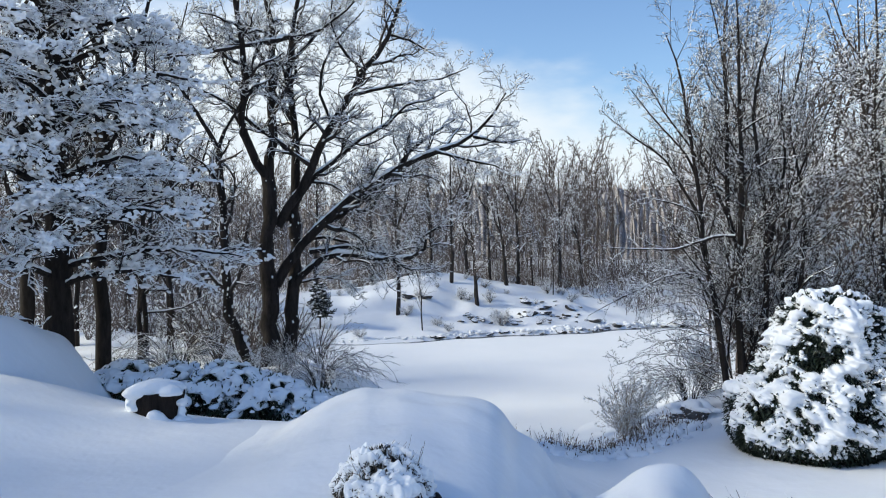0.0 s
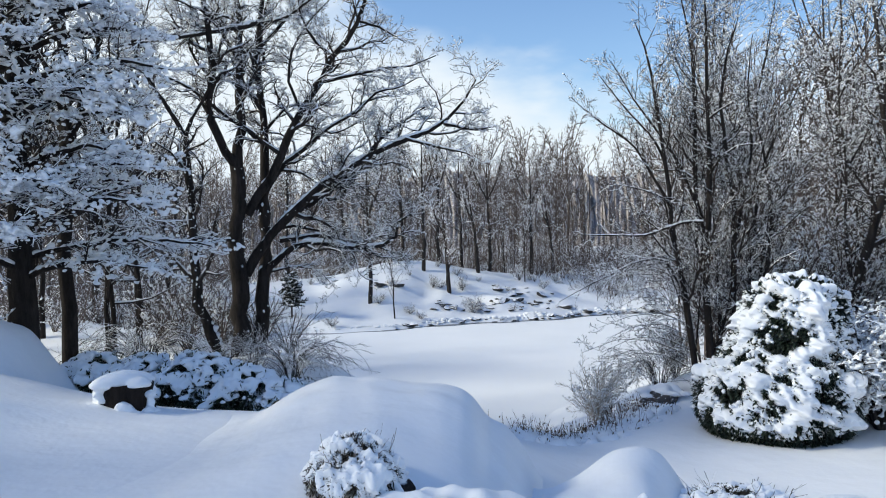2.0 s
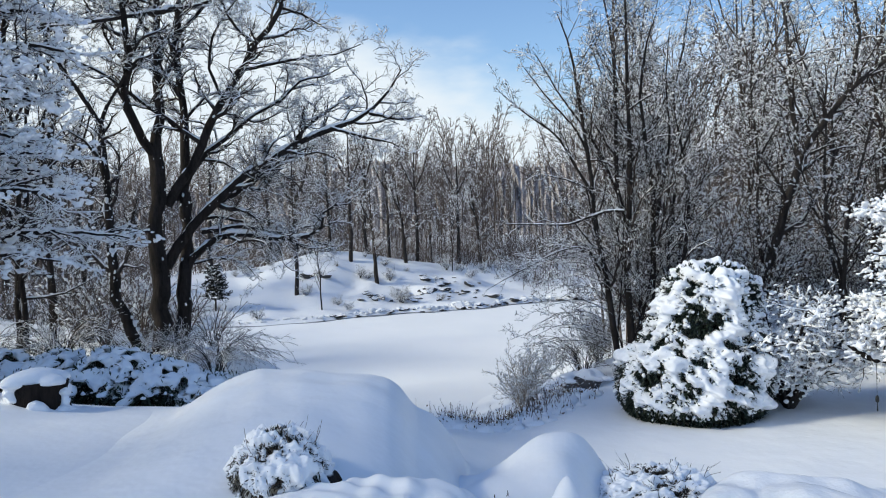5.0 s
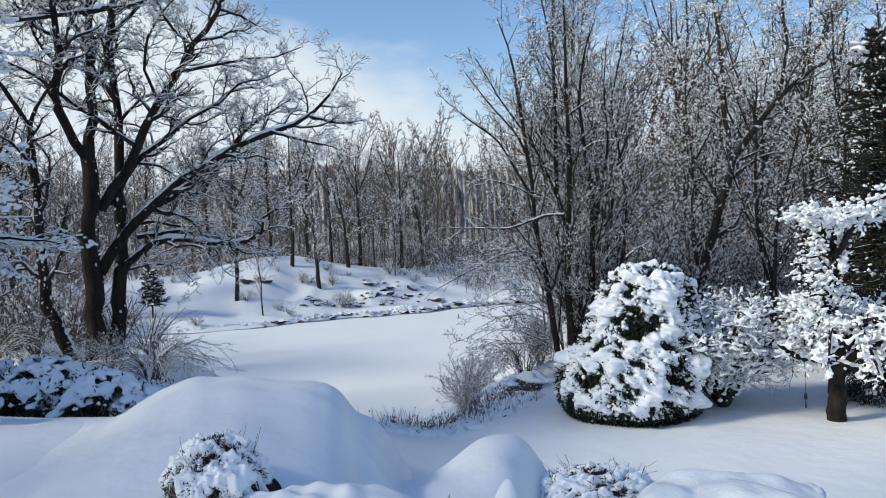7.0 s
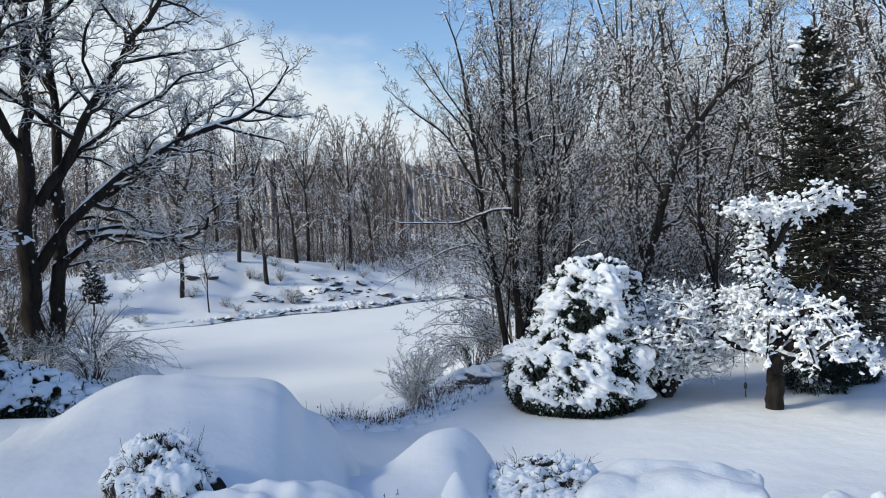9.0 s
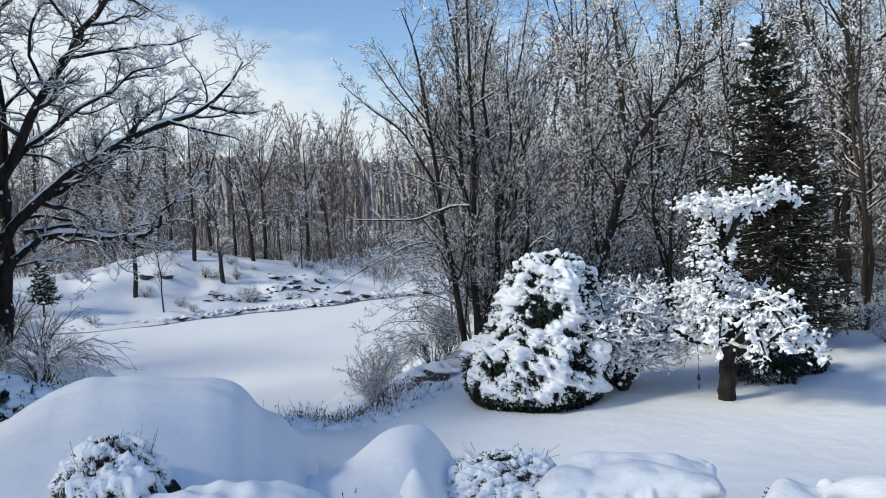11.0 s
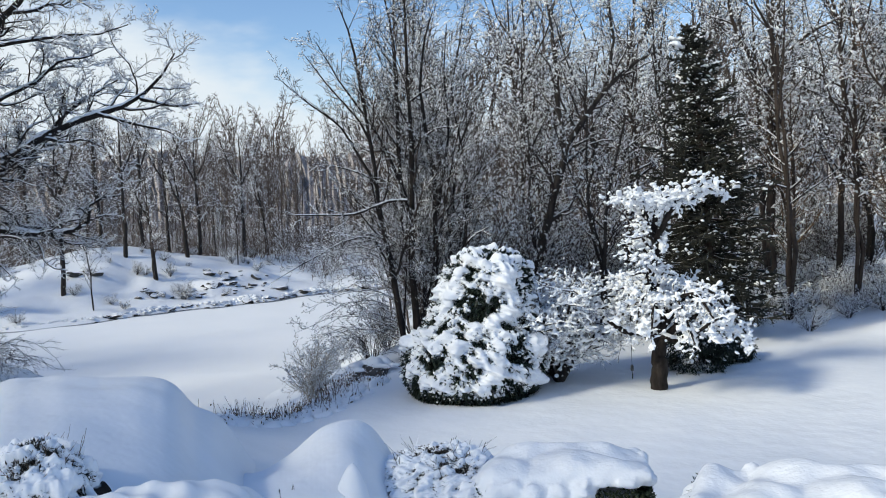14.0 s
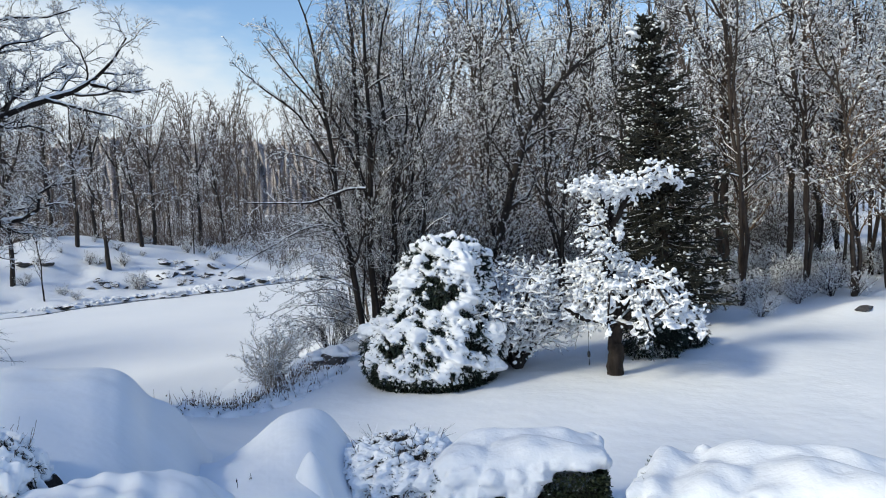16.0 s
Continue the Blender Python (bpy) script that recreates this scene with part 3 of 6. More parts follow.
    limb(s, 0.050, 0.012, (-0.05, 0.19, 9.05), (-0.62, 0.41, 10.06), (-0.88, 0.69, 11.22), (-1.15, 0.97, 12.54))
    limb(s, 0.045, 0.010, (3.65, -0.01, 10.22), (4.32, -0.22, 9.97), (5.08, -0.46, 9.41))
    limb(s, 0.050, 0.012, (2.76, 0.02, 9.22), (2.13, 0.25, 9.86), (1.73, 0.51, 10.76), (1.81, 0.82, 11.98))
    limb(s, 0.050, 0.012, (0.56, 0.72, 6.99), (1.17, 1.06, 7.82), (1.86, 1.40, 8.00), (2.74, 1.73, 7.54))
    limb(s, 0.045, 0.010, (3.41, 0.78, 7.51), (4.10, 1.05, 8.26), (4.83, 1.31, 8.43), (5.48, 1.54, 8.80))
    limb(s, 0.050, 0.010, (-0.78, -0.18, 8.45), (-1.21, -0.56, 8.98), (-1.44, -0.90, 9.83), (-1.55, -1.21, 10.84))
    lv = [(14, 0.22, 1.0, 46, 0.3, 9, 0.55, 0.07, 0.28, 0, 0.5, 2.0),
          (9, 0.15, 1.0, 46, 0.48, 5, 0.6, 0.07, 0.34, 0, 0.3, 1.2),
          (6, 0.1, 1.0, 50, 0.48, 3, 0.62, 0.08, 0.36, 0, 0.14, 0.5),
          (3, 0.15, 1.0, 42, 0.55, 2, 0.75, 0.08, 0.2, 0, 0.08, 0.26)]
    m = tree_meshes(g, s, "oak", lv, BARK_OAK, TWIG_OAK, 0.02, 0.22, 0.02, 3, base_flare=1.25, sway=0.05, crook=0.12, plaster=170, limbs=True, full=0.75)
    plant("oak_tree", "old bare oak with forked dark trunks and snow along spreading limbs", "tree", (-5.18, 24.46, 0.79), m)


def build_slim():
    g = np.random.default_rng(12)
    s = []
    limb(s, 0.190, 0.110, (0.11, 0.03, -0.21), (-0.23, -0.05, 0.34), (-0.53, -0.13, 1.02), (-0.80, -0.20, 2.02), (-0.81, -0.20, 3.84), (-0.91, -0.23, 5.32), (-1.00, -0.26, 6.65))
    limb(s, 0.080, 0.020, (-1.00, -0.26, 6.61), (-1.17, -0.51, 7.07), (-1.69, -0.88, 7.86), (-2.05, -1.21, 8.91), (-2.11, -1.44, 9.96))
    limb(s, 0.070, 0.020, (-0.97, -0.25, 6.61), (-0.89, -0.02, 7.18), (-0.38, 0.32, 8.08), (-0.26, 0.56, 8.98), (0.20, 0.87, 10.27))
    limb(s, 0.050, 0.015, (-0.91, -0.23, 5.49), (-1.24, -0.85, 6.08), (-1.52, -1.46, 6.33))
    lv = [(9, 0.3, 1.0, 50, 0.36, 7, 0.55, 0.05, 0.26, 0, 0.4, 2.0),
          (8, 0.2, 1.0, 48, 0.42, 5, 0.6, 0.03, 0.3, 0, 0.3, 1.0),
          (6, 0.15, 1.0, 48, 0.5, 2, 0.6, 0.05, 0.25, 0, 0.12, 0.5)]
    m = tree_meshes(g, s, "slim", lv, BARK_OAK, TWIG_OAK, 0.012, 0.3, 0.03, 2, base_flare=1.2, sway=0.15, girth=0.85, first=0, plaster=90, limbs=True)
    ob = plant("leaning_tree", "slender dark tree whose bent snowy foot leans over the bank", "tree", (-5.53, 23.35, 0.78), m)
    bag = Bag()          # the snow that lies on the bent foot
    P, R = s[0][0][None].repeat(60, 0), s[0][1][0] * 0.85
    C, D, _, _ = at_t(P, 0.02 + 0.2 * g.random((60, 1)))
    up = unit(np.array([0, 0, 1.0]) - D[:, 0, 2:] * D[:, 0])
    pads(bag, C[:, 0] + up * R * 0.75 + g.normal(size=(60, 3)) * 0.025, 0.06 + 0.06 * g.random(60), g, 0.9, shape=ICO1)
    tagged(part("snow_cover", bag.mesh("foot_snow", [SNOW_LUMP]), ob, "snow lying on the bent foot"), kind="stuff")


def build_multi():
    g = np.random.default_rng(13)
    s = []
    limb(s, 0.150, 0.020, (0.30, -0.11, -0.15), (0.19, -0.07, 1.71), (0.22, -0.08, 3.19), (0.34, -0.12, 4.66), (0.37, -0.14, 6.34), (0.35, -0.13, 7.93), (0.34, -0.13, 9.52), (0.33, -0.12, 11.00))
    limb(s, 0.130, 0.020, (-0.08, -0.10, -0.15), (-0.43, -0.01, 2.56), (-0.65, 0.04, 3.84), (-0.68, 0.03, 4.90), (-0.76, 0.03, 5.96), (-0.98, 0.07, 7.46), (-1.16, 0.10, 8.75), (-1.49, 0.17, 9.74))
    limb(s, 0.060, 0.010, (-0.67, 0.06, 4.69), (-1.11, 0.14, 5.55), (-1.60, 0.22, 6.42), (-2.41, 0.37, 7.05), (-3.20, 0.54, 7.80))
    limb(s, 0.050, 0.010, (-0.68, 0.19, 5.87), (-1.14, 0.31, 6.75), (-1.88, 0.50, 7.66), (-2.40, 0.64, 8.43))
    limb(s, 0.140, 0.020, (0.92, -0.14, -0.15), (0.97, -0.11, 3.17), (1.07, -0.09, 4.65), (0.88, 0.04, 5.93), (0.82, 0.12, 7.44), (0.98, 0.11, 8.71), (1.29, 0.03, 9.65))
    limb(s, 0.090, 0.015, (0.28, -0.02, 3.82), (0.08, 0.08, 4.67), (0.07, 0.11, 6.38), (0.11, 0.12, 7.98), (0.03, 0.17, 9.39), (-0.29, 0.31, 10.95))
    limb(s, 0.070, 0.012, (0.26, 0.16, 4.25), (-0.25, 0.44, 5.89), (-0.75, 0.70, 6.80), (-1.31, 0.96, 7.74), (-1.89, 1.21, 8.92))
    limb(s, 0.100, 0.015, (1.46, -0.06, -0.15), (1.92, -0.11, 3.16), (2.11, -0.04, 4.63), (2.01, 0.17, 6.14), (1.82, 0.41, 7.47), (2.27, 0.37, 8.97))
    limb(s, 0.090, 0.015, (1.23, 0.12, -0.15), (1.64, 0.18, 3.80), (1.94, 0.28, 5.62), (2.59, 0.21, 7.10), (3.13, 0.18, 8.16))
    limb(s, 0.070, 0.012, (0.97, 0.01, 3.17), (1.28, 0.03, 4.65), (1.63, 0.03, 6.13), (1.58, 0.20, 7.87), (1.80, 0.25, 9.38))
    limb(s, 0.050, 0.012, (0.09, -0.29, 4.24), (-0.26, -0.24, 4.28), (-0.80, -0.13, 4.13), (-1.40, -0.02, 3.90), (-2.31, 0.15, 3.95), (-3.14, 0.27, 4.01))
    limb(s, 0.045, 0.012, (0.33, -0.34, 5.59), (0.56, -0.53, 5.98), (0.88, -0.77, 6.20), (1.31, -1.06, 6.23))
    limb(s, 0.040, 0.012, (0.32, -0.29, 7.01), (0.59, -0.52, 7.22), (0.99, -0.82, 7.45))
    limb(s, 0.040, 0.008, (-0.66, 0.01, 3.73), (-0.86, -0.03, 4.95), (-1.46, 0.05, 5.18), (-2.18, 0.15, 5.36))
    limb(s, 0.050, 0.010, (0.74, -0.49, 1.95), (1.18, -0.79, 2.37), (1.66, -1.12, 3.18), (2.19, -1.48, 3.48))
    limb(s, 0.040, 0.008, (-0.41, -0.11, 2.36), (-0.90, -0.04, 3.31), (-1.70, 0.10, 3.22), (-2.94, 0.32, 2.59), (-3.69, 0.38, 2.17))
    for i in range(8):         # slender suckers among the stems
        a, L, h = g.random() * 6.28, 0.4 + 1.5 * g.random(), 3.5 + 4.5 * g.random()
        x0, c, d = 0.5 + 0.6 * g.normal(), math.cos(a) * L, math.sin(a) * L
        limb(s, 0.035, 0.007, (x0, 0.3 * g.normal(), -0.1), (x0 + c * 0.3, d * 0.3, h * 0.4), (x0 + c * 0.65, d * 0.65, h * 0.72), (x0 + c, d, h))
    for i in range(18):          # fine low boughs that sweep out over the bank
        a, L, h = radians(165 + 35 * g.normal()), 1.6 + 1.5 * g.random(), 0.3 + 0.17 * i
        c, d = math.cos(a) * L, math.sin(a) * L
        limb(s, 0.017, 0.004, (0.1 * c, 0.1 * d, h), (c * 0.4, d * 0.4, h + 0.35), (c * 0.75, d * 0.75, h + 0.3 + 0.1 * g.normal()), (c * 1.1, d * 1.1, h - 0.05))
    lv = [(15, 0.2, 1.0, 44, 0.3, 7, 0.5, 0.07, 0.16, 0, 0.25, 2.0),
          (8, 0.12, 1.0, 44, 0.44, 5, 0.6, 0.06, 0.24, 0, 0.12, 1.0),
          (6, 0.1, 1.0, 40, 0.5, 3, 0.6, 0.07, 0.22, 0, 0.08, 0.42),
          (3, 0.15, 1.0, 36, 0.6, 2, 0.7, 0.06, 0.2, 0, 0.08, 0.24)]
    m = tree_meshes(g, s, "clump", lv, BARK_OAK, TWIG_FROST, 0.011, 0.26, 0.02, 2, sway=0.08, girth=0.74, limbs=True)
    plant("multi_stemmed_tree", "tall multi-stemmed bare tree with frosted twigs beside the pond", "tree", (7.63, 21.19, 0.24), m)


def build_apple():
    g = np.random.default_rng(14)
    s = []
    limb(s, 0.205, 0.135, (-0.03, 0.02, -0.3), (0.02, -0.01, 0.41), (0.00, 0.00, 0.79), (0.05, -0.04, 1.17))
    limb(s, 0.100, 0.030, (0.05, -0.04, 1.11), (-0.42, -0.02, 1.28), (-0.87, -0.02, 1.33), (-1.32, -0.04, 1.63))
    limb(s, 0.120, 0.030, (0.03, -0.02, 1.05), (-0.06, 0.12, 1.80), (-0.06, 0.19, 2.43), (0.19, 0.08, 3.05), (0.15, 0.19, 3.69), (-0.30, 0.59, 4.22))
    limb(s, 0.090, 0.020, (0.07, -0.05, 1.11), (0.30, -0.49, 1.57), (0.54, -0.95, 1.71), (0.79, -1.43, 1.37))
    limb(s, 0.080, 0.020, (0.03, -0.02, 1.30), (0.62, 0.28, 2.12), (1.40, 0.42, 2.17))
    limb(s, 0.070, 0.020, (-0.09, 0.07, 2.06), (-0.02, 0.89, 2.40), (0.05, 1.69, 2.21))
    limb(s, 0.070, 0.020, (0.04, -0.03, 3.31), (0.22, -0.34, 3.92), (0.42, -0.68, 4.45), (0.70, -1.08, 4.54))
    limb(s, 0.060, 0.020, (0.03, -0.02, 1.17), (-0.02, -0.66, 1.13), (0.01, -1.37, 1.45), (-0.08, -2.00, 1.75))
    for i in range(17):          # the domed lower crown, which droops furthest over the lawn
        a = i * 2.4 + 0.3
        to = math.cos(a + 0.66)
        e, h = 0.95 + 0.5 * to + 0.25 * g.random(), 1.95 + 0.3 * g.random()
        c, d = math.cos(a) * e, math.sin(a) * e
        limb(s, 0.055, 0.012, (0.05, -0.03, 1.15), (c * 0.3, d * 0.3, h * 0.92), (c * 0.72, d * 0.72, h + 0.02), (c * 1.05, d * 1.05, h - 0.45 - 0.25 * to), (c * 1.2, d * 1.2, h - 0.75 - 0.3 * to))
    for i in range(11):           # the middle tiers, mostly to one side
        a, e, h = radians((142, 165, 100, 190, -35, 120, 155, 215, 60, 130, 180)[i]), (1.1, 0.7, 0.5, 0.8, 0.35, 0.7, 0.6, 0.5, 0.4, 0.5, 0.45)[i], (2.2, 2.9, 2.4, 2.55, 2.5, 3.1, 3.3, 2.9, 3.2, 3.55, 3.7)[i]
        c, d = math.cos(a) * e, math.sin(a) * e
        limb(s, 0.04, 0.01, (0.04, 0.06, h - 0.35), (c * 0.45, d * 0.45, h + 0.05), (c, d, h))
    for i in range(8):           # the flat top
        a, e = i * 0.8 + 0.4, 0.6 + 0.35 * g.random()
        c, d = math.cos(a) * e, math.sin(a) * e
        limb(s, 0.04, 0.012, (0.05, 0.15, 3.5), (c * 0.5, d * 0.5, 4.15), (c * 1.15, d * 1.15, 4.2))
    limb(s, 0.05, 0.015, (0.1, 0.1, 3.7), (0.6, -0.3, 4.2), (1.05, -0.65, 4.35), (1.3, -0.85, 4.3))
    lv = [(11, 0.3, 1.0, 55, 0.28, 6, 0.6, -0.03, 0.24, 0.5, 0.15, 0.4),
          (7, 0.15, 1.0, 50, 0.5, 4, 0.6, -0.03, 0.28, 0.4, 0.1, 0.26),
          (4, 0.15, 1.0, 50, 0.55, 3, 0.6, -0.03, 0.3, 0.2, 0.06, 0.14)]
    m = tree_meshes(g, s, "apple", lv, BARK_OAK, TWIG_OAK, 0.034, 0.6, 0.03, 3, sides=14, crook=0.09, near=0.5, sway=0.1, limbs=True)
    ob = plant("apple_tree", "small gnarled tree with every branch thick with snow", "tree", (10.99, 14.22, -0.02), m)
    fused(next(c for c in ob.children if c.name.startswith("snow")), 0.022, 1)
    # pads of snow on the upper side of the crown
    bag = Bag()
    P = np.stack([x[0] for x in s[1:]])
    C, D, _, _ = at_t(P, 0.3 + 0.7 * g.random((len(P), 64)))
    C, D = C.reshape(-1, 3), D.reshape(-1, 3)
    C = C + g.normal(size=C.shape) * np.array([0.17, 0.17, 0.1]) + np.array([0, 0, 0.04])
    keep = (C[:, 2] > 3.95) | (g.random(len(C)) < 0.75)
    C, D = C[keep], D[keep]
    clumps(bag, C, 0.024 + 0.03 * g.random(len(C)) ** 2 + 0.02 * (C[:, 2] > 4.1) * g.random(len(C)), g, D + 0.7 * g.normal(size=D.shape), 0.75)
    tagged(fused(part("snow_cover", bag.mesh("apple_pads", [SNOW_LUMP]), ob, "thick pads of snow"), 0.018, 1), kind="stuff")


def build_arch():
    g = np.random.default_rng(15)
    s = []
    limb(s, 0.160, 0.040, (-0.08, 0.05, 0.20), (0.26, -0.14, 2.30), (0.83, -0.48, 4.36), (1.43, -0.86, 5.45), (2.01, -1.24, 6.43), (2.79, -1.79, 7.19), (3.38, -2.24, 7.46))
    limb(s, 0.060, 0.020, (2.01, -1.24, 6.43), (2.43, -1.23, 7.85), (2.48, -0.96, 9.79))
    limb(s, 0.090, 0.030, (0.83, -0.48, 4.36), (0.83, -0.09, 6.31), (1.00, 0.20, 8.47), (0.99, 0.59, 10.49))
    lv = [(12, 0.2, 1.0, 46, 0.3, 6, 0.55, 0.05, 0.2, 0, 0.5, 2.0), (7, 0.12, 1.0, 46, 0.44, 4, 0.6, 0.03, 0.26, 0, 0.3, 1.0), (6, 0.1, 1.0, 42, 0.5, 2, 0.7, 0.05, 0.2, 0, 0.15, 0.5)]
    m = tree_meshes(g, s, "arch", lv, BARK_GREY, TWIG_FROST, 0.014, 0.4, 0.034, 2)
    plant("arching_tree", "bare tree whose pale trunk arches over, frosted with snow", "tree", (13.36, 23.52, 1.58), m)
    s = []
    limb(s, 0.170, 0.120, (0.00, 0.00, 0.00), (0.00, 0.00, 3.24), (0.04, -0.04, 7.28))
    limb(s, 0.100, 0.030, (0.04, -0.04, 7.18), (-0.26, 0.08, 8.25), (-0.71, 0.35, 9.33), (-1.06, 0.50, 10.71), (-1.33, 0.58, 12.37))
    limb(s, 0.090, 0.020, (0.05, -0.05, 7.28), (0.41, -0.20, 8.53), (1.15, -0.76, 9.60), (2.04, -1.53, 9.99), (2.76, -2.17, 10.18))
    limb(s, 0.080, 0.030, (0.05, -0.05, 7.07), (0.37, 0.06, 9.43), (0.73, 0.12, 11.99))
    m = tree_meshes(g, s, "fork", lv, BARK_BROWN, TWIG_FROST, 0.014, 0.35, 0.036, 2)
    plant("forked_tree", "tall bare tree forking high into snow-lined limbs", "tree", (22.73, 22.65, 0.43), m)


def wild_stems(g, count, height, spread, r, fork=0.35):
    """Upright stems with a few forks, for woodland trees."""
    s = []
    for _ in range(count):
        a, lean = g.random() * 6.28, spread * g.random()
        top = np.array([math.cos(a) * lean, math.sin(a) * lean, height * (0.85 + 0.2 * g.random())])
        pts = [np.array([math.cos(a), math.sin(a), 0]) * 0.12 * (count > 1) - np.array([0, 0, 0.3])]
        for u in (0.2, 0.4, 0.6, 0.8, 1.0):
            pts.append(top * np.array([u ** 1.4, u ** 1.4, u]) + g.normal(size=3) * np.array([0.16, 0.16, 0]) * height / 12)
        limb(s, r * (0.7 + 0.3 * g.random()), r * 0.12, *pts)
        for _ in range(int(3 * fork + 1)):
            i = g.integers(2, 5)
            b = g.random() * 6.28
            p0, L = pts[i], height * (0.22 + 0.18 * g.random())
            d = np.array([math.cos(b) * 0.55, math.sin(b) * 0.55, 1.0])
            limb(s, r * 0.42, r * 0.1, p0, p0 + d * L * 0.4 + g.normal(size=3) * 0.1, p0 + d * L * np.array([0.8, 0.8, 1.05]))
    return s


def woodland_kind(seed, name, count, height, spread, r, dens, bark, twig, clump, csize, leaf=0):
    g = np.random.default_rng(seed)
    s = wild_stems(g, count, height, spread, r)
    lv = [(dens, 0.25, 1.0, 48, 0.24, 5, 0.5, 0.07, 0.2, 0, 0.5, 2.4),
          (7, 0.12, 1.0, 45, 0.42, 3, 0.6, 0.05, 0.26, 0, 0.3, 1.1),
          (6, 0.1, 1.0, 42, 0.5, 2, 0.7, 0.05, 0.22, 0, 0.15, 0.6)]
    return tree_meshes(g, s, name, lv, bark, twig, 0.012, clump, csize, 1, leaf=leaf, leaf_mat=DRY_LEAF if leaf else None, sides=7)


def build_right_wood():
    kinds = [woodland_kind(21, "tall_wood", 1, 15, 1.2, 0.12, 28, BARK_BROWN, TWIG_FROST, 0.68, 0.037),
             woodland_kind(22, "pole_wood", 1, 13, 0.8, 0.09, 26, BARK_GREY, TWIG_FROST, 0.68, 0.037),
             woodland_kind(23, "clump_wood", 3, 11, 2.6, 0.08, 16, BARK_GREY, TWIG_FROST, 0.68, 0.037),
             woodland_kind(24, "twin_wood", 2, 15, 1.6, 0.10, 18, BARK_BROWN, TWIG_FROST, 0.68, 0.037)]
    brown = woodland_kind(25, "beech_wood", 2, 8, 2.0, 0.10, 20, BARK_BROWN, TWIG_BROWN, 0.5, 0.045, 2500)
    label = "tall bare woodland tree with snow on its fine twigs"
    g = np.random.default_rng(5)
    spots = [(21.0, 20.1, 3), (23.4, 23.4, 0), (23.9, 19.9, 3), (28.2, 25.6, 1), (25.7, 22.4, 0), (26.4, 20.5, 1), (31.6, 24.6, 0), (29.2, 21.3, 3),
             (18.0, 24.5, 0), (15.5, 26.0, 2), (13.5, 24.5, 1), (11.5, 26.5, 2), (12.0, 31.0, 0), (16.5, 30.5, 3), (20.5, 28.0, 1), (24.0, 29.5, 0),
             (14.5, 21.8, 2), (17.5, 21.8, 1), (10.8, 23.6, 2), (20.0, 33.5, 3), (27.5, 32.0, 0), (32.0, 30.0, 3), (15.0, 35.5, 0), (35.0, 25.0, 1), (34.0, 21.0, 0), (33.0, 36.0, 0), (26.0, 38.0, 3), (20.0, 40.0, 0), (38.0, 31.0, 3), (29.5, 17.5, 2),
             (31.0, 19.4, 2), (33.6, 18.6, 0), (36.0, 22.0, 3), (38.0, 26.0, 0), (30.6, 22.8, 2), (28.6, 23.6, 2)]
    for x, y, k in spots:
        plant("woodland_tree", label, "tree", on_ground(x, y, 0.1), kinds[k], "woodland behind the lawn", g.random() * 6.28, 0.85 + 0.3 * g.random())
    for x, y in ((24.6, 18.6), (26.6, 18.9), (22.6, 21.6), (28.0, 19.6)):
        plant("beech_tree", "young tree still holding brown leaves among snow", "tree", on_ground(x, y, 0.1), brown, "brown-leaved trees", g.random() * 6.28, 0.9 + 0.25 * g.random())


def join_copies(spots, lines, g, bag, snow, clump_p, csize):
    """Many plain far trees in one mesh: lines is a list of (P, R) sets to pick from."""
    for x, y, sc in spots:
        sets = lines[g.integers(0, len(lines))]
        a = g.random() * 6.28
        c, s = math.cos(a), math.sin(a)
        rot = np.array([[c, s, 0], [-s, c, 0], [0, 0, 1.0]])
        base = np.array([x, y, float(ground_z(x, y)) - 0.2])
        for i, (P, R) in enumerate(sets):
            Q = P @ rot * sc + base
            if i == 0:
                tubes(bag, Q, R * sc, 5, 0)
            else:
                (tubes if i == 1 else spikes)(bag, Q, R * sc, *((3, 1) if i == 1 else (1,)))
        keep = g.random(len(Q)) < clump_p
        C = Q[keep][:, -1]
        flecks(snow, C, csize * (0.5 + g.random(len(C))), g, Q[keep][:, -1] - Q[keep][:, 0])


def far_lines(g, height, count, r):
    s = wild_stems(g, count, height, 1.4, r, 0.35)
    P, R = np.stack([x[0][::3] for x in s]), np.stack([x[1][::3] for x in s])
    A = grow(g, P, R, 11, 0.15, 1.0, 48, 0.24, 3, 0.5, 0.1, 0.2, 0, 0.6, 2.6)
    B = grow(g, *A, 8, 0.1, 1.0, 46, 0.6, 2, 0.6, 0.06, 0.2, 0, 0.4, 1.3)
    return [(P, R), (A[0], np.maximum(A[1], 0.022)), (B[0], np.maximum(B[1], 0.024))]


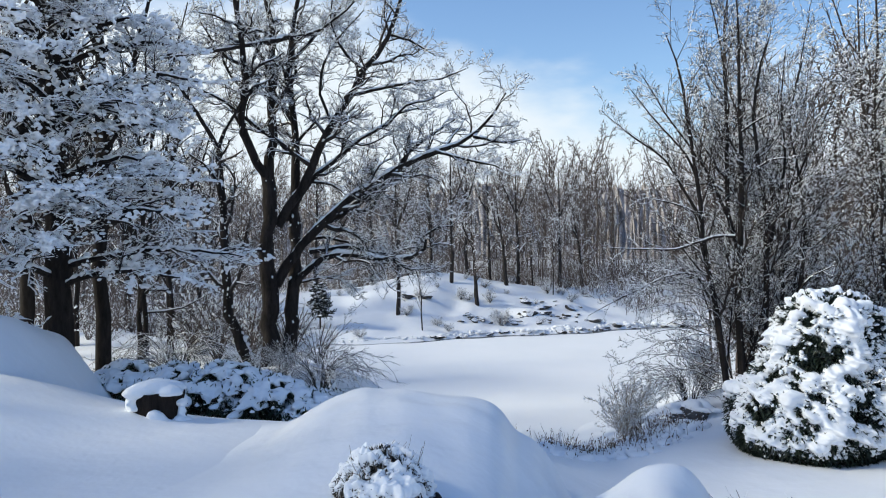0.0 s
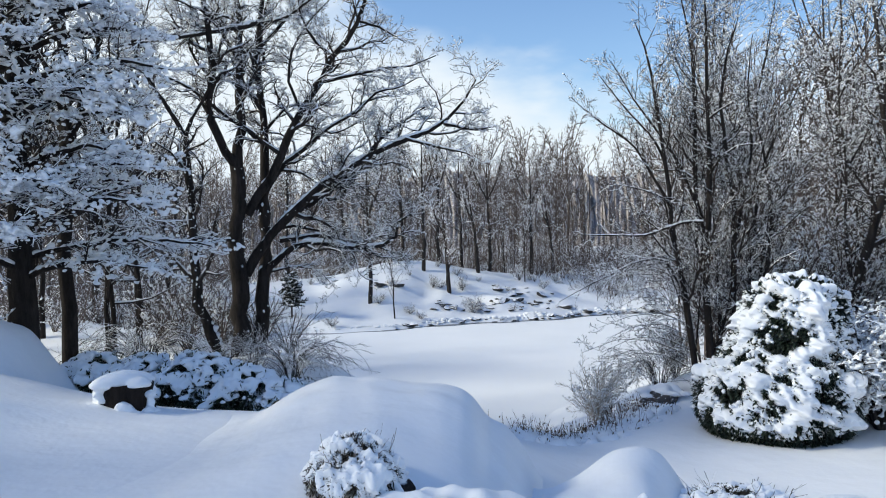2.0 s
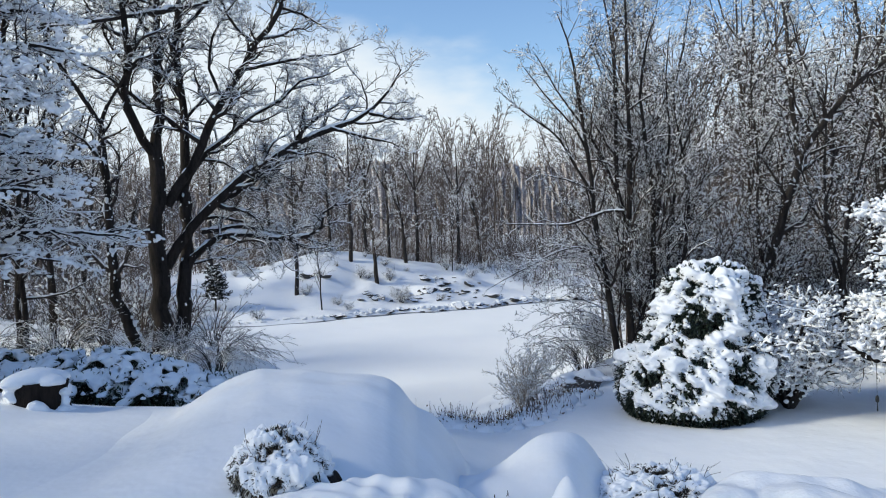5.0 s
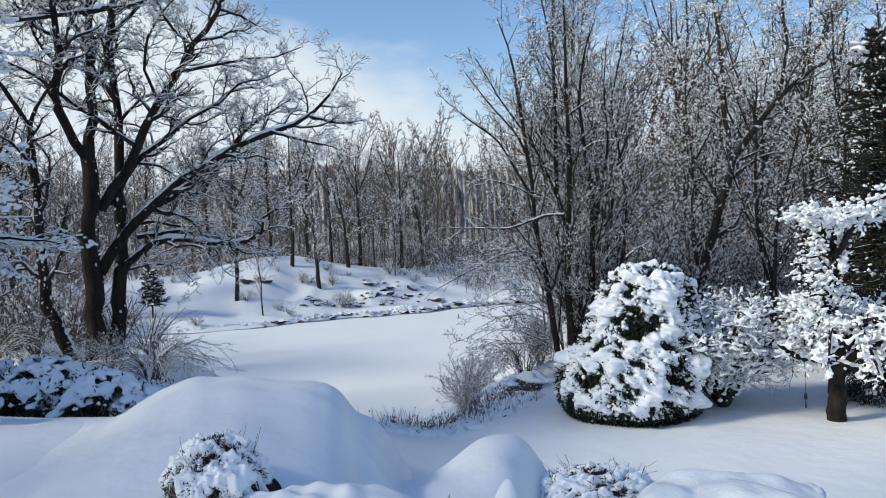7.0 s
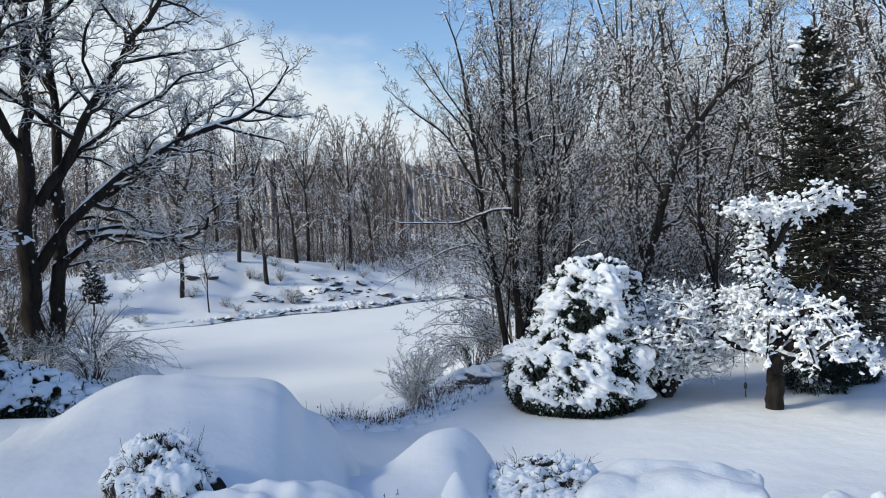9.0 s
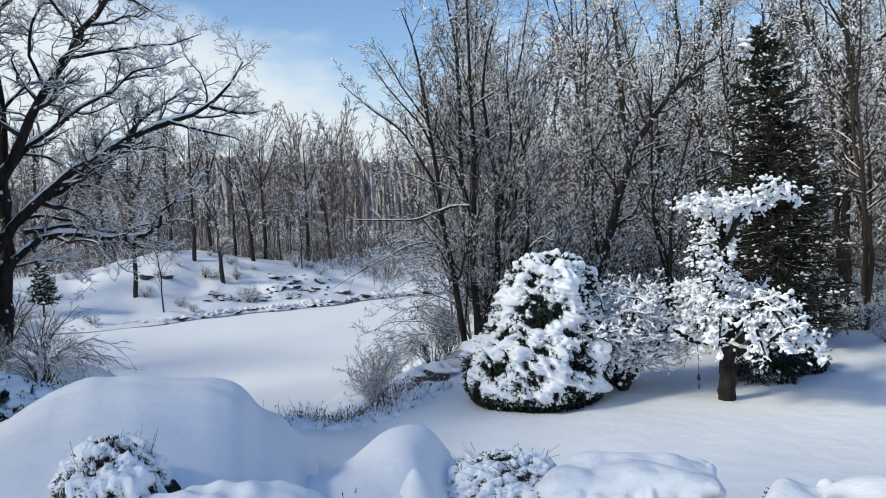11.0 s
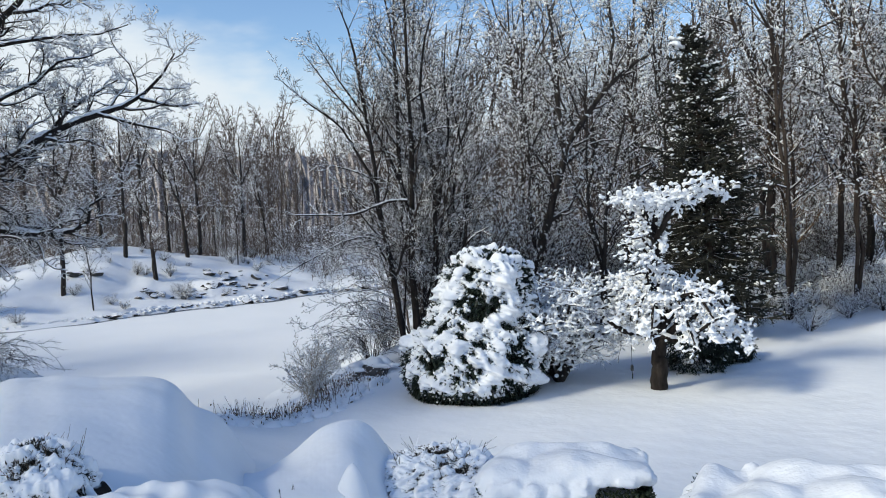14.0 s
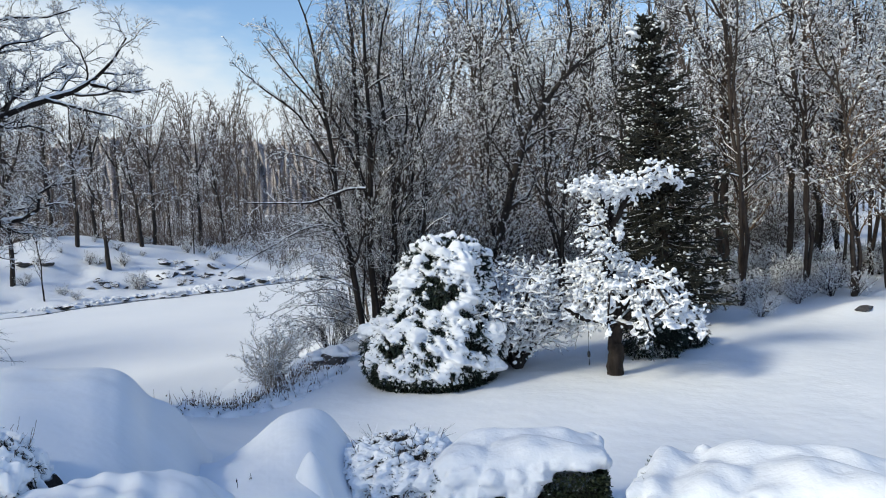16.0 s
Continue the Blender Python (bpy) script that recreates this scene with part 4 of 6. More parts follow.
def build_far_wood():
    g = np.random.default_rng(31)
    lines = [far_lines(g, 15, 1, 0.14), far_lines(g, 16, 1, 0.11), far_lines(g, 14, 2, 0.09), far_lines(g, 13, 1, 0.09), far_lines(g, 15, 1, 0.11)]
    wood, snow = Bag(), Bag()
    spots = []
    while len(spots) < 350:
        x, y = g.uniform(-62, 58), g.uniform(84, 140)
        if y < 89 + 0.2 * abs(x - 6) - 6 * (x < -12) or abs(x - 6) > 0.62 * y:
            continue
        spots.append((x, y, 0.8 + 0.4 * g.random()))
    while len(spots) < 425:      # the wood behind the oak and the far left shore
        x, y = g.uniform(-52, -12), g.uniform(36, 84)
        if x > -18 - 0.12 * (y - 50) or x < -0.62 * y - 6:
            continue
        spots.append((x, y, 0.7 + 0.35 * g.random()))
    while len(spots) < 475:      # the right-hand shore
        x, y = g.uniform(24, 66), g.uniform(42, 90)
        if pond_out(x, y) < 5:
            continue
        spots.append((x, y, 0.8 + 0.35 * g.random()))
    while len(spots) < 545:      # deeper wood behind the lawn
        x, y = g.uniform(26, 90), g.uniform(18, 62)
        if math.hypot(x, y) < 42 or y < 0.62 * x - 4:
            continue
        spots.append((x, y, 0.8 + 0.35 * g.random()))
    while len(spots) < 600:      # between the lawn and the pond's far end
        x, y = g.uniform(11, 36), g.uniform(27, 62)
        if pond_out(x, y) < 2.5 or y < 0.7 * x + 10:
            continue
        spots.append((x, y, 0.65 + 0.3 * g.random()))
    join_copies(spots, lines, g, wood, snow, 0.24, 0.055)
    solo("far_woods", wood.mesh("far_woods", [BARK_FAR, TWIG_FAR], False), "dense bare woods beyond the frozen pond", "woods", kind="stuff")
    solo("far_woods_snow", snow.mesh("far_woods_snow", [SNOW_LUMP], False), "snow caught on the twigs of the far woods", "snow", kind="stuff")


def build_far_brush():
    """Bare brush that closes the foot of the woods all round the pond."""
    g = np.random.default_rng(36)
    bag, snow = Bag(), Bag()
    x, y = g.uniform(-48, 44, 14000), g.uniform(36, 112, 14000)
    far = (y > 82.5 + 0.12 * np.abs(x) - 2 * (x > 9)) & (y < 112)
    left = (x < -13.5 - 0.1 * (y - 50)) & (y < 90) & (x > -0.62 * y - 8)
    right = (x > 17) & (y < 92) & (pond_out(x, y) > 4)
    keep = far | left | right
    x, y = x[keep], y[keep]
    n = len(x)
    B = np.stack([x, y, ground_z(x, y) - 0.05], -1)
    h = (0.9 + 2.6 * g.random(n) ** 1.6) * (1 + 0.5 * smooth(88, 100, y))
    tip = B + np.stack([0.35 * g.normal(size=n) * h, 0.35 * g.normal(size=n) * h, h], -1)
    P = np.stack([B, (B + tip) / 2 + g.normal(size=(n, 3)) * 0.06, tip], 1)
    R = np.array([[0.03, 0.022, 0.012]]).repeat(n, 0)
    spikes(bag, P, R)
    Q, S = grow(g, P, R, 6, 0.1, 1.0, 42, 0.55, 2, 0.8, 0.08, 0.2, 0, 0.3, 1.3)
    spikes(bag, Q, np.maximum(S, 0.018))
    k = g.random(len(Q)) < 0.35
    flecks(snow, Q[k][:, 1], 0.04 * (0.5 + g.random(int(k.sum()))), g, Q[k][:, 1] - Q[k][:, 0])
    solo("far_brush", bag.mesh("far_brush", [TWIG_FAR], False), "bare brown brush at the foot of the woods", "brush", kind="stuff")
    solo("far_brush_snow", snow.mesh("far_brush_snow", [SNOW_LUMP], False), "snow caught on the brush", "snow", kind="stuff")


# pale grey-brown: distance haze is put into the ridge's colour
HAZE_CROWNS, _n, _l, _b = material("haze_crowns", 0.95)
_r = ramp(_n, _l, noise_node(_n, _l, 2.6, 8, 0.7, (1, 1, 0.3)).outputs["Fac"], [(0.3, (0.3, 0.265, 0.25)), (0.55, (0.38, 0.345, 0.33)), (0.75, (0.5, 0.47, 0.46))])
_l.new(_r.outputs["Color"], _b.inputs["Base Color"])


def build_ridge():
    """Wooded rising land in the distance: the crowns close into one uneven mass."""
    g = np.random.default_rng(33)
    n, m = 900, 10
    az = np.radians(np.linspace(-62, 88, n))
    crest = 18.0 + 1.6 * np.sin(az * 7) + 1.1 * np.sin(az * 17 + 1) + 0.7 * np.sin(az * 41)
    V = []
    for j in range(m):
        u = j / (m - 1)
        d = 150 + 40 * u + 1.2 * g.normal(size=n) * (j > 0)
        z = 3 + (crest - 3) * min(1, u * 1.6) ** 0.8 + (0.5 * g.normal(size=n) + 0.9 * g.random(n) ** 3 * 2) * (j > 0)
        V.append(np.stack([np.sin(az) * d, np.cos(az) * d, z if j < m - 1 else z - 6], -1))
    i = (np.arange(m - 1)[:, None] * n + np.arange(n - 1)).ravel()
    solo("wooded_ridge", mesh_of("wooded_ridge", np.concatenate(V), [np.stack([i, i + 1, i + n + 1, i + n], -1)], [HAZE_CROWNS], smooth=False), "distant ridge of bare woods, greyed for haze", "woods", kind="stuff")


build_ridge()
build_oak()
build_slim()
build_multi()
build_apple()
build_arch()
build_right_wood()
build_far_wood()
build_far_brush()


# ---- evergreen and snow-laden shrubs ----
def profile_shrub(g, prof, count, leaf_n, leaf_l, leaf_w, pad_lo, pad_hi, droop=0.6, inner=0.35, cover=0.75, shape=ICO1, squash=0.5, low=0.0, bare=0.12, drape=0.55, lobes=0.06, gaps=0.0, tuck=0.0):
    """A leafy mound: prof is rows of height, radius, shift in x and y. Gives leaves and snow meshes."""
    prof = np.array(prof, float)
    H = prof[-1, 0]
    leaf, snow = Bag(), Bag()
    n = count * 3
    h = np.clip(H * (low + (1 - low) * g.random(n)), 0.03 * H, H * 0.995)
    r = np.interp(h, prof[:, 0], prof[:, 1])
    keep = g.random(n) < np.clip(r / prof[:, 1].max() + 0.15, 0, 1)
    h, r = h[keep][:count], r[keep][:count]
    m = len(h)
    a = g.random(m) * 6.283
    ph = g.random(4) * 6.28
    k = r * (0.86 + 0.2 * g.random(m)) * (1 + lobes * (np.sin(2 * a + 2.1 * h / H + ph[0]) + 0.8 * np.sin(5 * a - 5 * h / H + ph[1])))
    C = np.stack([np.interp(h, prof[:, 0], prof[:, 2]) + np.cos(a) * k, np.interp(h, prof[:, 0], prof[:, 3]) + np.sin(a) * k, h], -1)
    out = np.stack([np.cos(a), np.sin(a), np.zeros(m)], -1)
    # whorls of leaves, and an inner thicket
    rep = np.repeat(np.arange(m), leaf_n)
    D = out[rep] * 0.5 + g.normal(size=(len(rep), 3)) * 0.75 - np.array([0, 0, 0.35 * droop])
    inward = out[rep] * tuck + np.array([0, 0, tuck * 0.6])
    leaves(leaf, C[rep] - inward + g.normal(size=(len(rep), 3)) * leaf_l * 0.5, D, leaf_l * (0.7 + 0.6 * g.random(len(rep))), leaf_w, g)
    q = g.integers(0, m, int(m * leaf_n * inner))
    s = (0.45 + 0.5 * g.random(len(q)))[:, None]
    I = C[q] * np.concatenate([s, s, np.ones_like(s)], -1) + g.normal(size=(len(q), 3)) * leaf_l
    leaves(leaf, I, g.normal(size=I.shape), leaf_l * 1.1, leaf_w * 1.2, g)
    lie = (g.random(m) < cover) & (h > bare * H * (0.6 + 0.8 * g.random(m)))
    if gaps:
        w = np.sin(C[:, 0] * 4.3 + ph[2]) + np.sin(C[:, 1] * 4.7 + ph[3]) + np.sin(C[:, 2] * 5.5 + 2 * a)
        lie &= (w > -1.9 + 1.6 * gaps) | (h > 0.8 * H)
    Cs = C[lie] + np.array([0, 0, leaf_l * 0.35]) - out[lie] * leaf_l * 0.3
    sz = pad_lo + (pad_hi - pad_lo) * g.random(len(Cs)) ** 1.6
    pads(snow, Cs, sz, g, squash, shape=shape, tilt=out[lie][:, :2] * drape * (1.15 - h[lie] / H)[:, None])
    return leaf, snow


def twiggy_core(g, height, spread, stems, r=0.012, arch=False):
    s = []
    for _ in range(stems if arch else 0):          # stems that rise and bow over
        a, e = g.random() * 6.28, spread * (0.5 + 0.6 * g.random())
        c, d, h = math.cos(a) * e, math.sin(a) * e, height * (0.6 + 0.5 * g.random())
        limb(s, r, r * 0.3, (0, 0, -0.1), (c * 0.25, d * 0.25, h * 0.7), (c * 0.6, d * 0.6, h), (c * 0.9, d * 0.9, h * 0.85), (c * 1.15, d * 1.15, h * 0.5))
    if arch:
        return np.stack([x[0] for x in s]), np.stack([x[1] for x in s])
    for _ in range(stems):
        a, e = g.random() * 6.28, spread * (0.3 + 0.7 * g.random())
        top = np.array([math.cos(a) * e, math.sin(a) * e, height * (0.5 + 0.6 * g.random())])
        limb(s, r, r * 0.4, np.zeros(3) - np.array([0, 0, 0.1]), top * np.array([0.35, 0.35, 0.5]) + g.normal(size=3) * 0.04, top)
    return np.stack([x[0] for x in s]), np.stack([x[1] for x in s])


def bush_meshes(seed, height, spread, stems, twig, clump, csize, shoots=(8, 5), up=0.1, r=0.014, light=False, arch=False):
    """A bare twiggy bush: stems, twigs and snow."""
    g = np.random.default_rng(seed)
    wood, crown, snow = Bag(), Bag(), Bag()
    P, R = twiggy_core(g, height, spread, stems, r, arch=arch)
    P, R = (P[:, ::4], R[:, ::4]) if light else (P, R)
    tubes(wood, P, R, 4)
    ridge(snow, P, R, g, 3, low=0.3, least=0.008)
    Q, S = grow(g, P, R, shoots[0], 0.2, 1.0, 38, 0.4, 3 if light else 5, 0.65, up, 0.2, 0, 0.15, height * 0.5)
    S = np.maximum(S, 0.004)
    tubes(crown, Q, S, 3)
    if not light:
        ridge(snow, Q, S, g, 3, low=0.3, least=0.006)
    Q2, S2 = grow(g, Q, S, shoots[1], 0.15, 1.0, 40, 0.5, 3, 0.7, up, 0.2, 0, 0.08, height * 0.3)
    spikes(crown, Q2, np.maximum(S2, 0.004))
    for L in (Q, Q2):
        keep = g.random(len(L)) < clump
        C, D, _, _ = at_t(L[keep], 0.3 + 0.7 * g.random((int(keep.sum()), 1)))
        flecks(snow, C[:, 0], csize * (0.5 + g.random(len(C))), g, D[:, 0])
    return wood.mesh("bush_stems", [twig]), crown.mesh("bush_twigs", [twig], False), snow.mesh("bush_snow", [SNOW_LUMP])


def plant_bush(name, label, at, meshes, group="", turn=0.0, scale=1.0):
    ob = thing(name, label, "bush", at, group)
    ob.rotation_euler[2], ob.scale = turn, (scale,) * 3
    part("stem", meshes[0], ob)
    part("crown", meshes[1], ob)
    part("snow", meshes[2], ob, "snow caught on the twigs")
    return ob


def lumps(P, k, seed):
    """Soft uneven field in space, about -1 to 1, with k bumps in six metres."""
    g = np.random.default_rng(seed)
    z = np.zeros(P.shape[:-1])
    for _ in range(9):
        d = unit(g.normal(size=3)) * k * (0.6 + 0.9 * g.random())
        z = z + np.sin(P @ d + g.random() * 6.28)
    return z / 3.2


def shell_shrub(g, prof, seed, k, thick, leaf_n, leaf_l, leaf_w, bare=0.12, grid=(230, 140), fingers=500, holes=0.0, tiers=1.0):
    """A leafy mound under one uneven blanket of snow, torn open in places. prof: rows of height, radius, shift in x and y."""
    prof = np.array(prof, float)
    H = prof[-1, 0]
    leaf, snow = Bag(), Bag()
    step = np.concatenate([[0], np.cumsum(np.hypot(np.diff(prof[:, 0]), np.diff(prof[:, 1])))])

    def place(a, u):
        v = u * step[-1]
        h, r, x, y = (np.interp(v, step, prof[:, c]) for c in range(4))
        steep = np.clip(np.gradient(np.interp(np.linspace(0, step[-1], 60), step, prof[:, 1]), step[-1] / 59), -1, 1)
        up = -np.interp(u, np.linspace(0, 1, 60), steep)
        P = np.stack([x + np.cos(a) * r, y + np.sin(a) * r, h], -1)
        c = np.sqrt(np.clip(1 - up ** 2, 0.05, 1))
        return P, np.stack([np.cos(a) * c, np.sin(a) * c, np.maximum(up, 0.15)], -1)

    def load(P):
        rag = 0.5 * lumps(P, k * 2.5, seed + 3)
        z, P = P[..., 2] / H, P * np.array([1, 1, tiers])
        b = 0.5 * lumps(P, k, seed) + 0.5 * lumps(P, k * 2.1, seed + 1) + 0.42 * lumps(P, k * 4.2, seed + 2) + 0.2 * lumps(P, k * 8.5, seed + 4)
        base = 0.3 + 0.12 * smooth(0.7, 1.0, z) - holes
        return (base + b) * smooth(bare * (0.5 + rag), bare * (1.3 + rag) + 0.02, z) - 0.55 * smooth(bare * 1.5, 0, z)

    a, u = np.meshgrid(np.linspace(0, 2 * np.pi, grid[0], endpoint=False), np.linspace(0.0, 0.999, grid[1]))
    P, N = place(a, u)
    d = load(P) * thick
    V = P + N * d[..., None]
    V[..., 2] -= 0.35 * np.maximum(d, 0) * (1 - N[..., 2])
    n, m = grid
    i = np.arange(m - 1)[:, None] * n
    q, q2 = np.arange(n), (np.arange(n) + 1) % n
    F = np.stack([i + q, i + q2, i + n + q2, i + n + q], -1).reshape(-1, 4)
    keep = (d.reshape(-1)[F] > -0.12 * thick).any(1)
    snow.add(V.reshape(-1, 3), F[keep])
    # crumbs and fingers on the torn edges
    a, u = g.random(fingers * 6) * 6.283, g.random(fingers * 6) ** 1.1
    P, N = place(a, u)
    d = load(P)
    e = np.where(np.abs(d) < 0.3)[0][:fingers]
    clumps(snow, P[e] + N[e] * thick * 0.15, thick * (0.1 + 0.22 * g.random(len(e)) ** 2), g, N[e] * 0.6 + 0.5 * g.normal(size=(len(e), 3)) - np.array([0, 0, 0.5]), 0.8)
    a, u = g.random(leaf_n) * 6.283, g.random(leaf_n) ** 1.1
    P, N = place(a, u)
    D = N * 0.6 + g.normal(size=P.shape) * 0.55 - np.array([0, 0, 0.55])
    leaves(leaf, P - N * (thick * (0.85 * g.random((leaf_n, 1)) - 0.12)), D, leaf_l * (0.7 + 0.6 * g.random(leaf_n)), leaf_w, g)
    return leaf, snow


def build_rhododendron():
    g = np.random.default_rng(41)
    prof = [(0.0, 1.3, -0.05, 0), (0.4, 1.54, -0.05, 0), (0.9, 1.58, -0.05, 0), (1.3, 1.46, 0.0, 0), (1.6, 1.24, 0.14, 0), (2.1, 1.06, 0.28, 0), (2.6, 1.0, 0.36, 0), (2.85, 0.93, 0.4, 0), (3.03, 0.76, 0.42, 0), (3.14, 0.45, 0.42, 0), (3.16, 0.02, 0.42, 0)]
    leaf, snow = shell_shrub(g, prof, 411, 5.2, 0.17, 32000, 0.13, 0.042, 0.1, (440, 270), 1900, 0.11, 1.3)
    ob = thing("rhododendron", "big evergreen rhododendron bowed under thick pads of snow", "bush", on_ground(7.5, 16.3, 0.05))
    part("foliage", leaf.mesh("rhododendron_leaves", [LEAF_RHODO], False), ob, "dark green drooping leaves")
    part("snow", snow.mesh("rhododendron_snow", [SNOW_LUMP]), ob, "thick white pads of snow")


def build_laden_bush():
    """The sprawling shrub between the rhododendron and the small tree."""
    g = np.random.default_rng(42)
    s = []
    for i in range(30):
        a = i * 2.4 + g.random()
        e, h = 0.5 + 1.25 * g.random(), 1.0 + 1.4 * g.random()
        c, d = math.cos(a) * e * 1.15, math.sin(a) * e * 0.8
        limb(s, 0.05, 0.012, (0, 0, -0.1), (c * 0.3, d * 0.3, h * 0.55), (c * 0.8, d * 0.8, h), (c * 1.25, d * 1.25, h * 0.95))
    lv = [(10, 0.25, 1.0, 50, 0.4, 6, 0.6, 0.0, 0.25, 0.3, 0.3, 0.9),
          (7, 0.15, 1.0, 48, 0.5, 4, 0.6, 0.0, 0.28, 0.3, 0.15, 0.5),
          (4, 0.15, 1.0, 48, 0.55, 2, 0.7, 0.02, 0.28, 0.2, 0.08, 0.25)]
    m = tree_meshes(g, s, "laden_bush", lv, BARK_GREY, TWIG_OAK, 0.032, 0.6, 0.028, 3, sides=6, near=0.5)
    ob = plant("snow_laden_bush", "wide bare bush with thick snow on every twig", "bush", on_ground(9.5, 16.0), m)
    fused(next(c for c in ob.children if c.name.startswith("snow")), 0.022, 1)
    bag = Bag()
    P = np.stack([x[0] for x in s])
    C, D, _, _ = at_t(P, 0.3 + 0.7 * g.random((len(P), 80)))
    C, D = C.reshape(-1, 3), D.reshape(-1, 3)
    C = C + g.normal(size=C.shape) * np.array([0.24, 0.24, 0.16]) + np.array([0, 0, 0.04])
    clumps(bag, C, 0.026 + 0.036 * g.random(len(C)) ** 2, g, D + 0.5 * g.normal(size=D.shape), 0.85)
    tagged(fused(part("snow_cover", bag.mesh("bush_pads", [SNOW_LUMP]), ob, "thick lumps of snow"), 0.02, 1), kind="stuff")


def build_spruce():
    g = np.random.default_rng(43)
    H = 9.0
    wood, green, snow = Bag(), Bag(), Bag()
    tr = line([(0, 0, -0.3), (0.0, 0, H * 0.3), (-0.12, 0.05, H * 0.65), (-0.3, 0.1, H)])
    tubes(wood, tr[None], np.linspace(0.17, 0.015, 14)[None], 8)
    n, b = 9, 290
    h = 0.7 + (H - 0.8) * np.sort(g.random(b)) ** 1.08
    a = np.arange(b) * 2.39996 + g.normal(size=b) * 0.3
    L = (2.6 * (1 - h / H) ** 0.72 + 0.12) * (0.45 + 0.68 * g.random(b))
    L = np.minimum(L, 1.75 + 0.3 * g.random(b))
    C = np.stack([np.interp(h, tr[:, 2], tr[:, 0]), np.interp(h, tr[:, 2], tr[:, 1]), h], -1)
    u = np.linspace(0, 1, n)
    drop = -0.42 * u ** 1.3 + 0.22 * u ** 3
    lift = (0.15 + 0.55 * (h / H) ** 2)[:, None] * u
    P = C[:, None] + np.stack([np.cos(a)[:, None] * u, np.sin(a)[:, None] * u, drop + lift], -1) * L[:, None, None]
    P = P + g.normal(size=P.shape) * 0.02
    R = np.linspace(1, 0.3, n)[None] * (0.012 + 0.012 * L)[:, None]
    tubes(wood, P, R, 4)
    Q, S = grow(g, P, R, 16, 0.12, 1.0, 48, 0.3, 5, 0.8, -0.05, 0.1, 0.75, 0.1, 0.75)
    tubes(green, Q, np.maximum(S, 0.022) * np.array([1, 1.1, 1.0, 0.8, 0.4]), 4)
    Q2, S2 = grow(g, Q, S, 5, 0.15, 1.0, 42, 0.5, 3, 0.8, -0.1, 0.1, 0.5, 0.06, 0.35)
    spikes(green, Q2, np.full(S2.shape, 0.02))
    # needles that stand out from the shoots
    m = 20000
    A, D, _, _ = at_t(Q2[g.integers(0, len(Q2), m)], g.random((m, 1)))
    leaves(green, A[:, 0], D[:, 0] + g.normal(size=(m, 3)) * 0.7, 0.07, 0.018, g)
    # snow: dusting on many shoots, pads on some boughs
    k = g.random(len(Q2)) < 0.045
    clumps(snow, Q2[k][:, 1] + np.array([0, 0, 0.015]), 0.018 + 0.035 * g.random(int(k.sum())) ** 2, g, Q2[k][:, 2] - Q2[k][:, 0])
    pick = g.random(b) < 0.2
    t = 0.6 + 0.4 * g.random((int(pick.sum()), 9))
    A, D, _, _ = at_t(P[pick], t)
    A, D = A.reshape(-1, 3) + g.normal(size=(t.size, 3)) * np.array([0.15, 0.15, 0.035]) + np.array([0, 0, 0.04]), D.reshape(-1, 3)
    big = np.repeat(np.where(g.random(int(pick.sum())) < 0.25, 1.5, 0.75), 9)
    clumps(snow, A, (0.03 + 0.065 * g.random(len(A)) ** 1.5) * big, g, D + 0.4 * g.normal(size=D.shape), 0.5)
    ob = thing("spruce_tree", "tall dark spruce with patches of snow on its drooping boughs", "tree", (16.19, 18.5, 0.2))
    part("trunk", wood.mesh("spruce_trunk", [BARK_BROWN]), ob)
    part("crown", green.mesh("spruce_crown", [NEEDLE], False), ob, "dark green needled boughs")
    part("snow", snow.mesh("spruce_snow", [SNOW_LUMP]), ob, "white pads of snow")


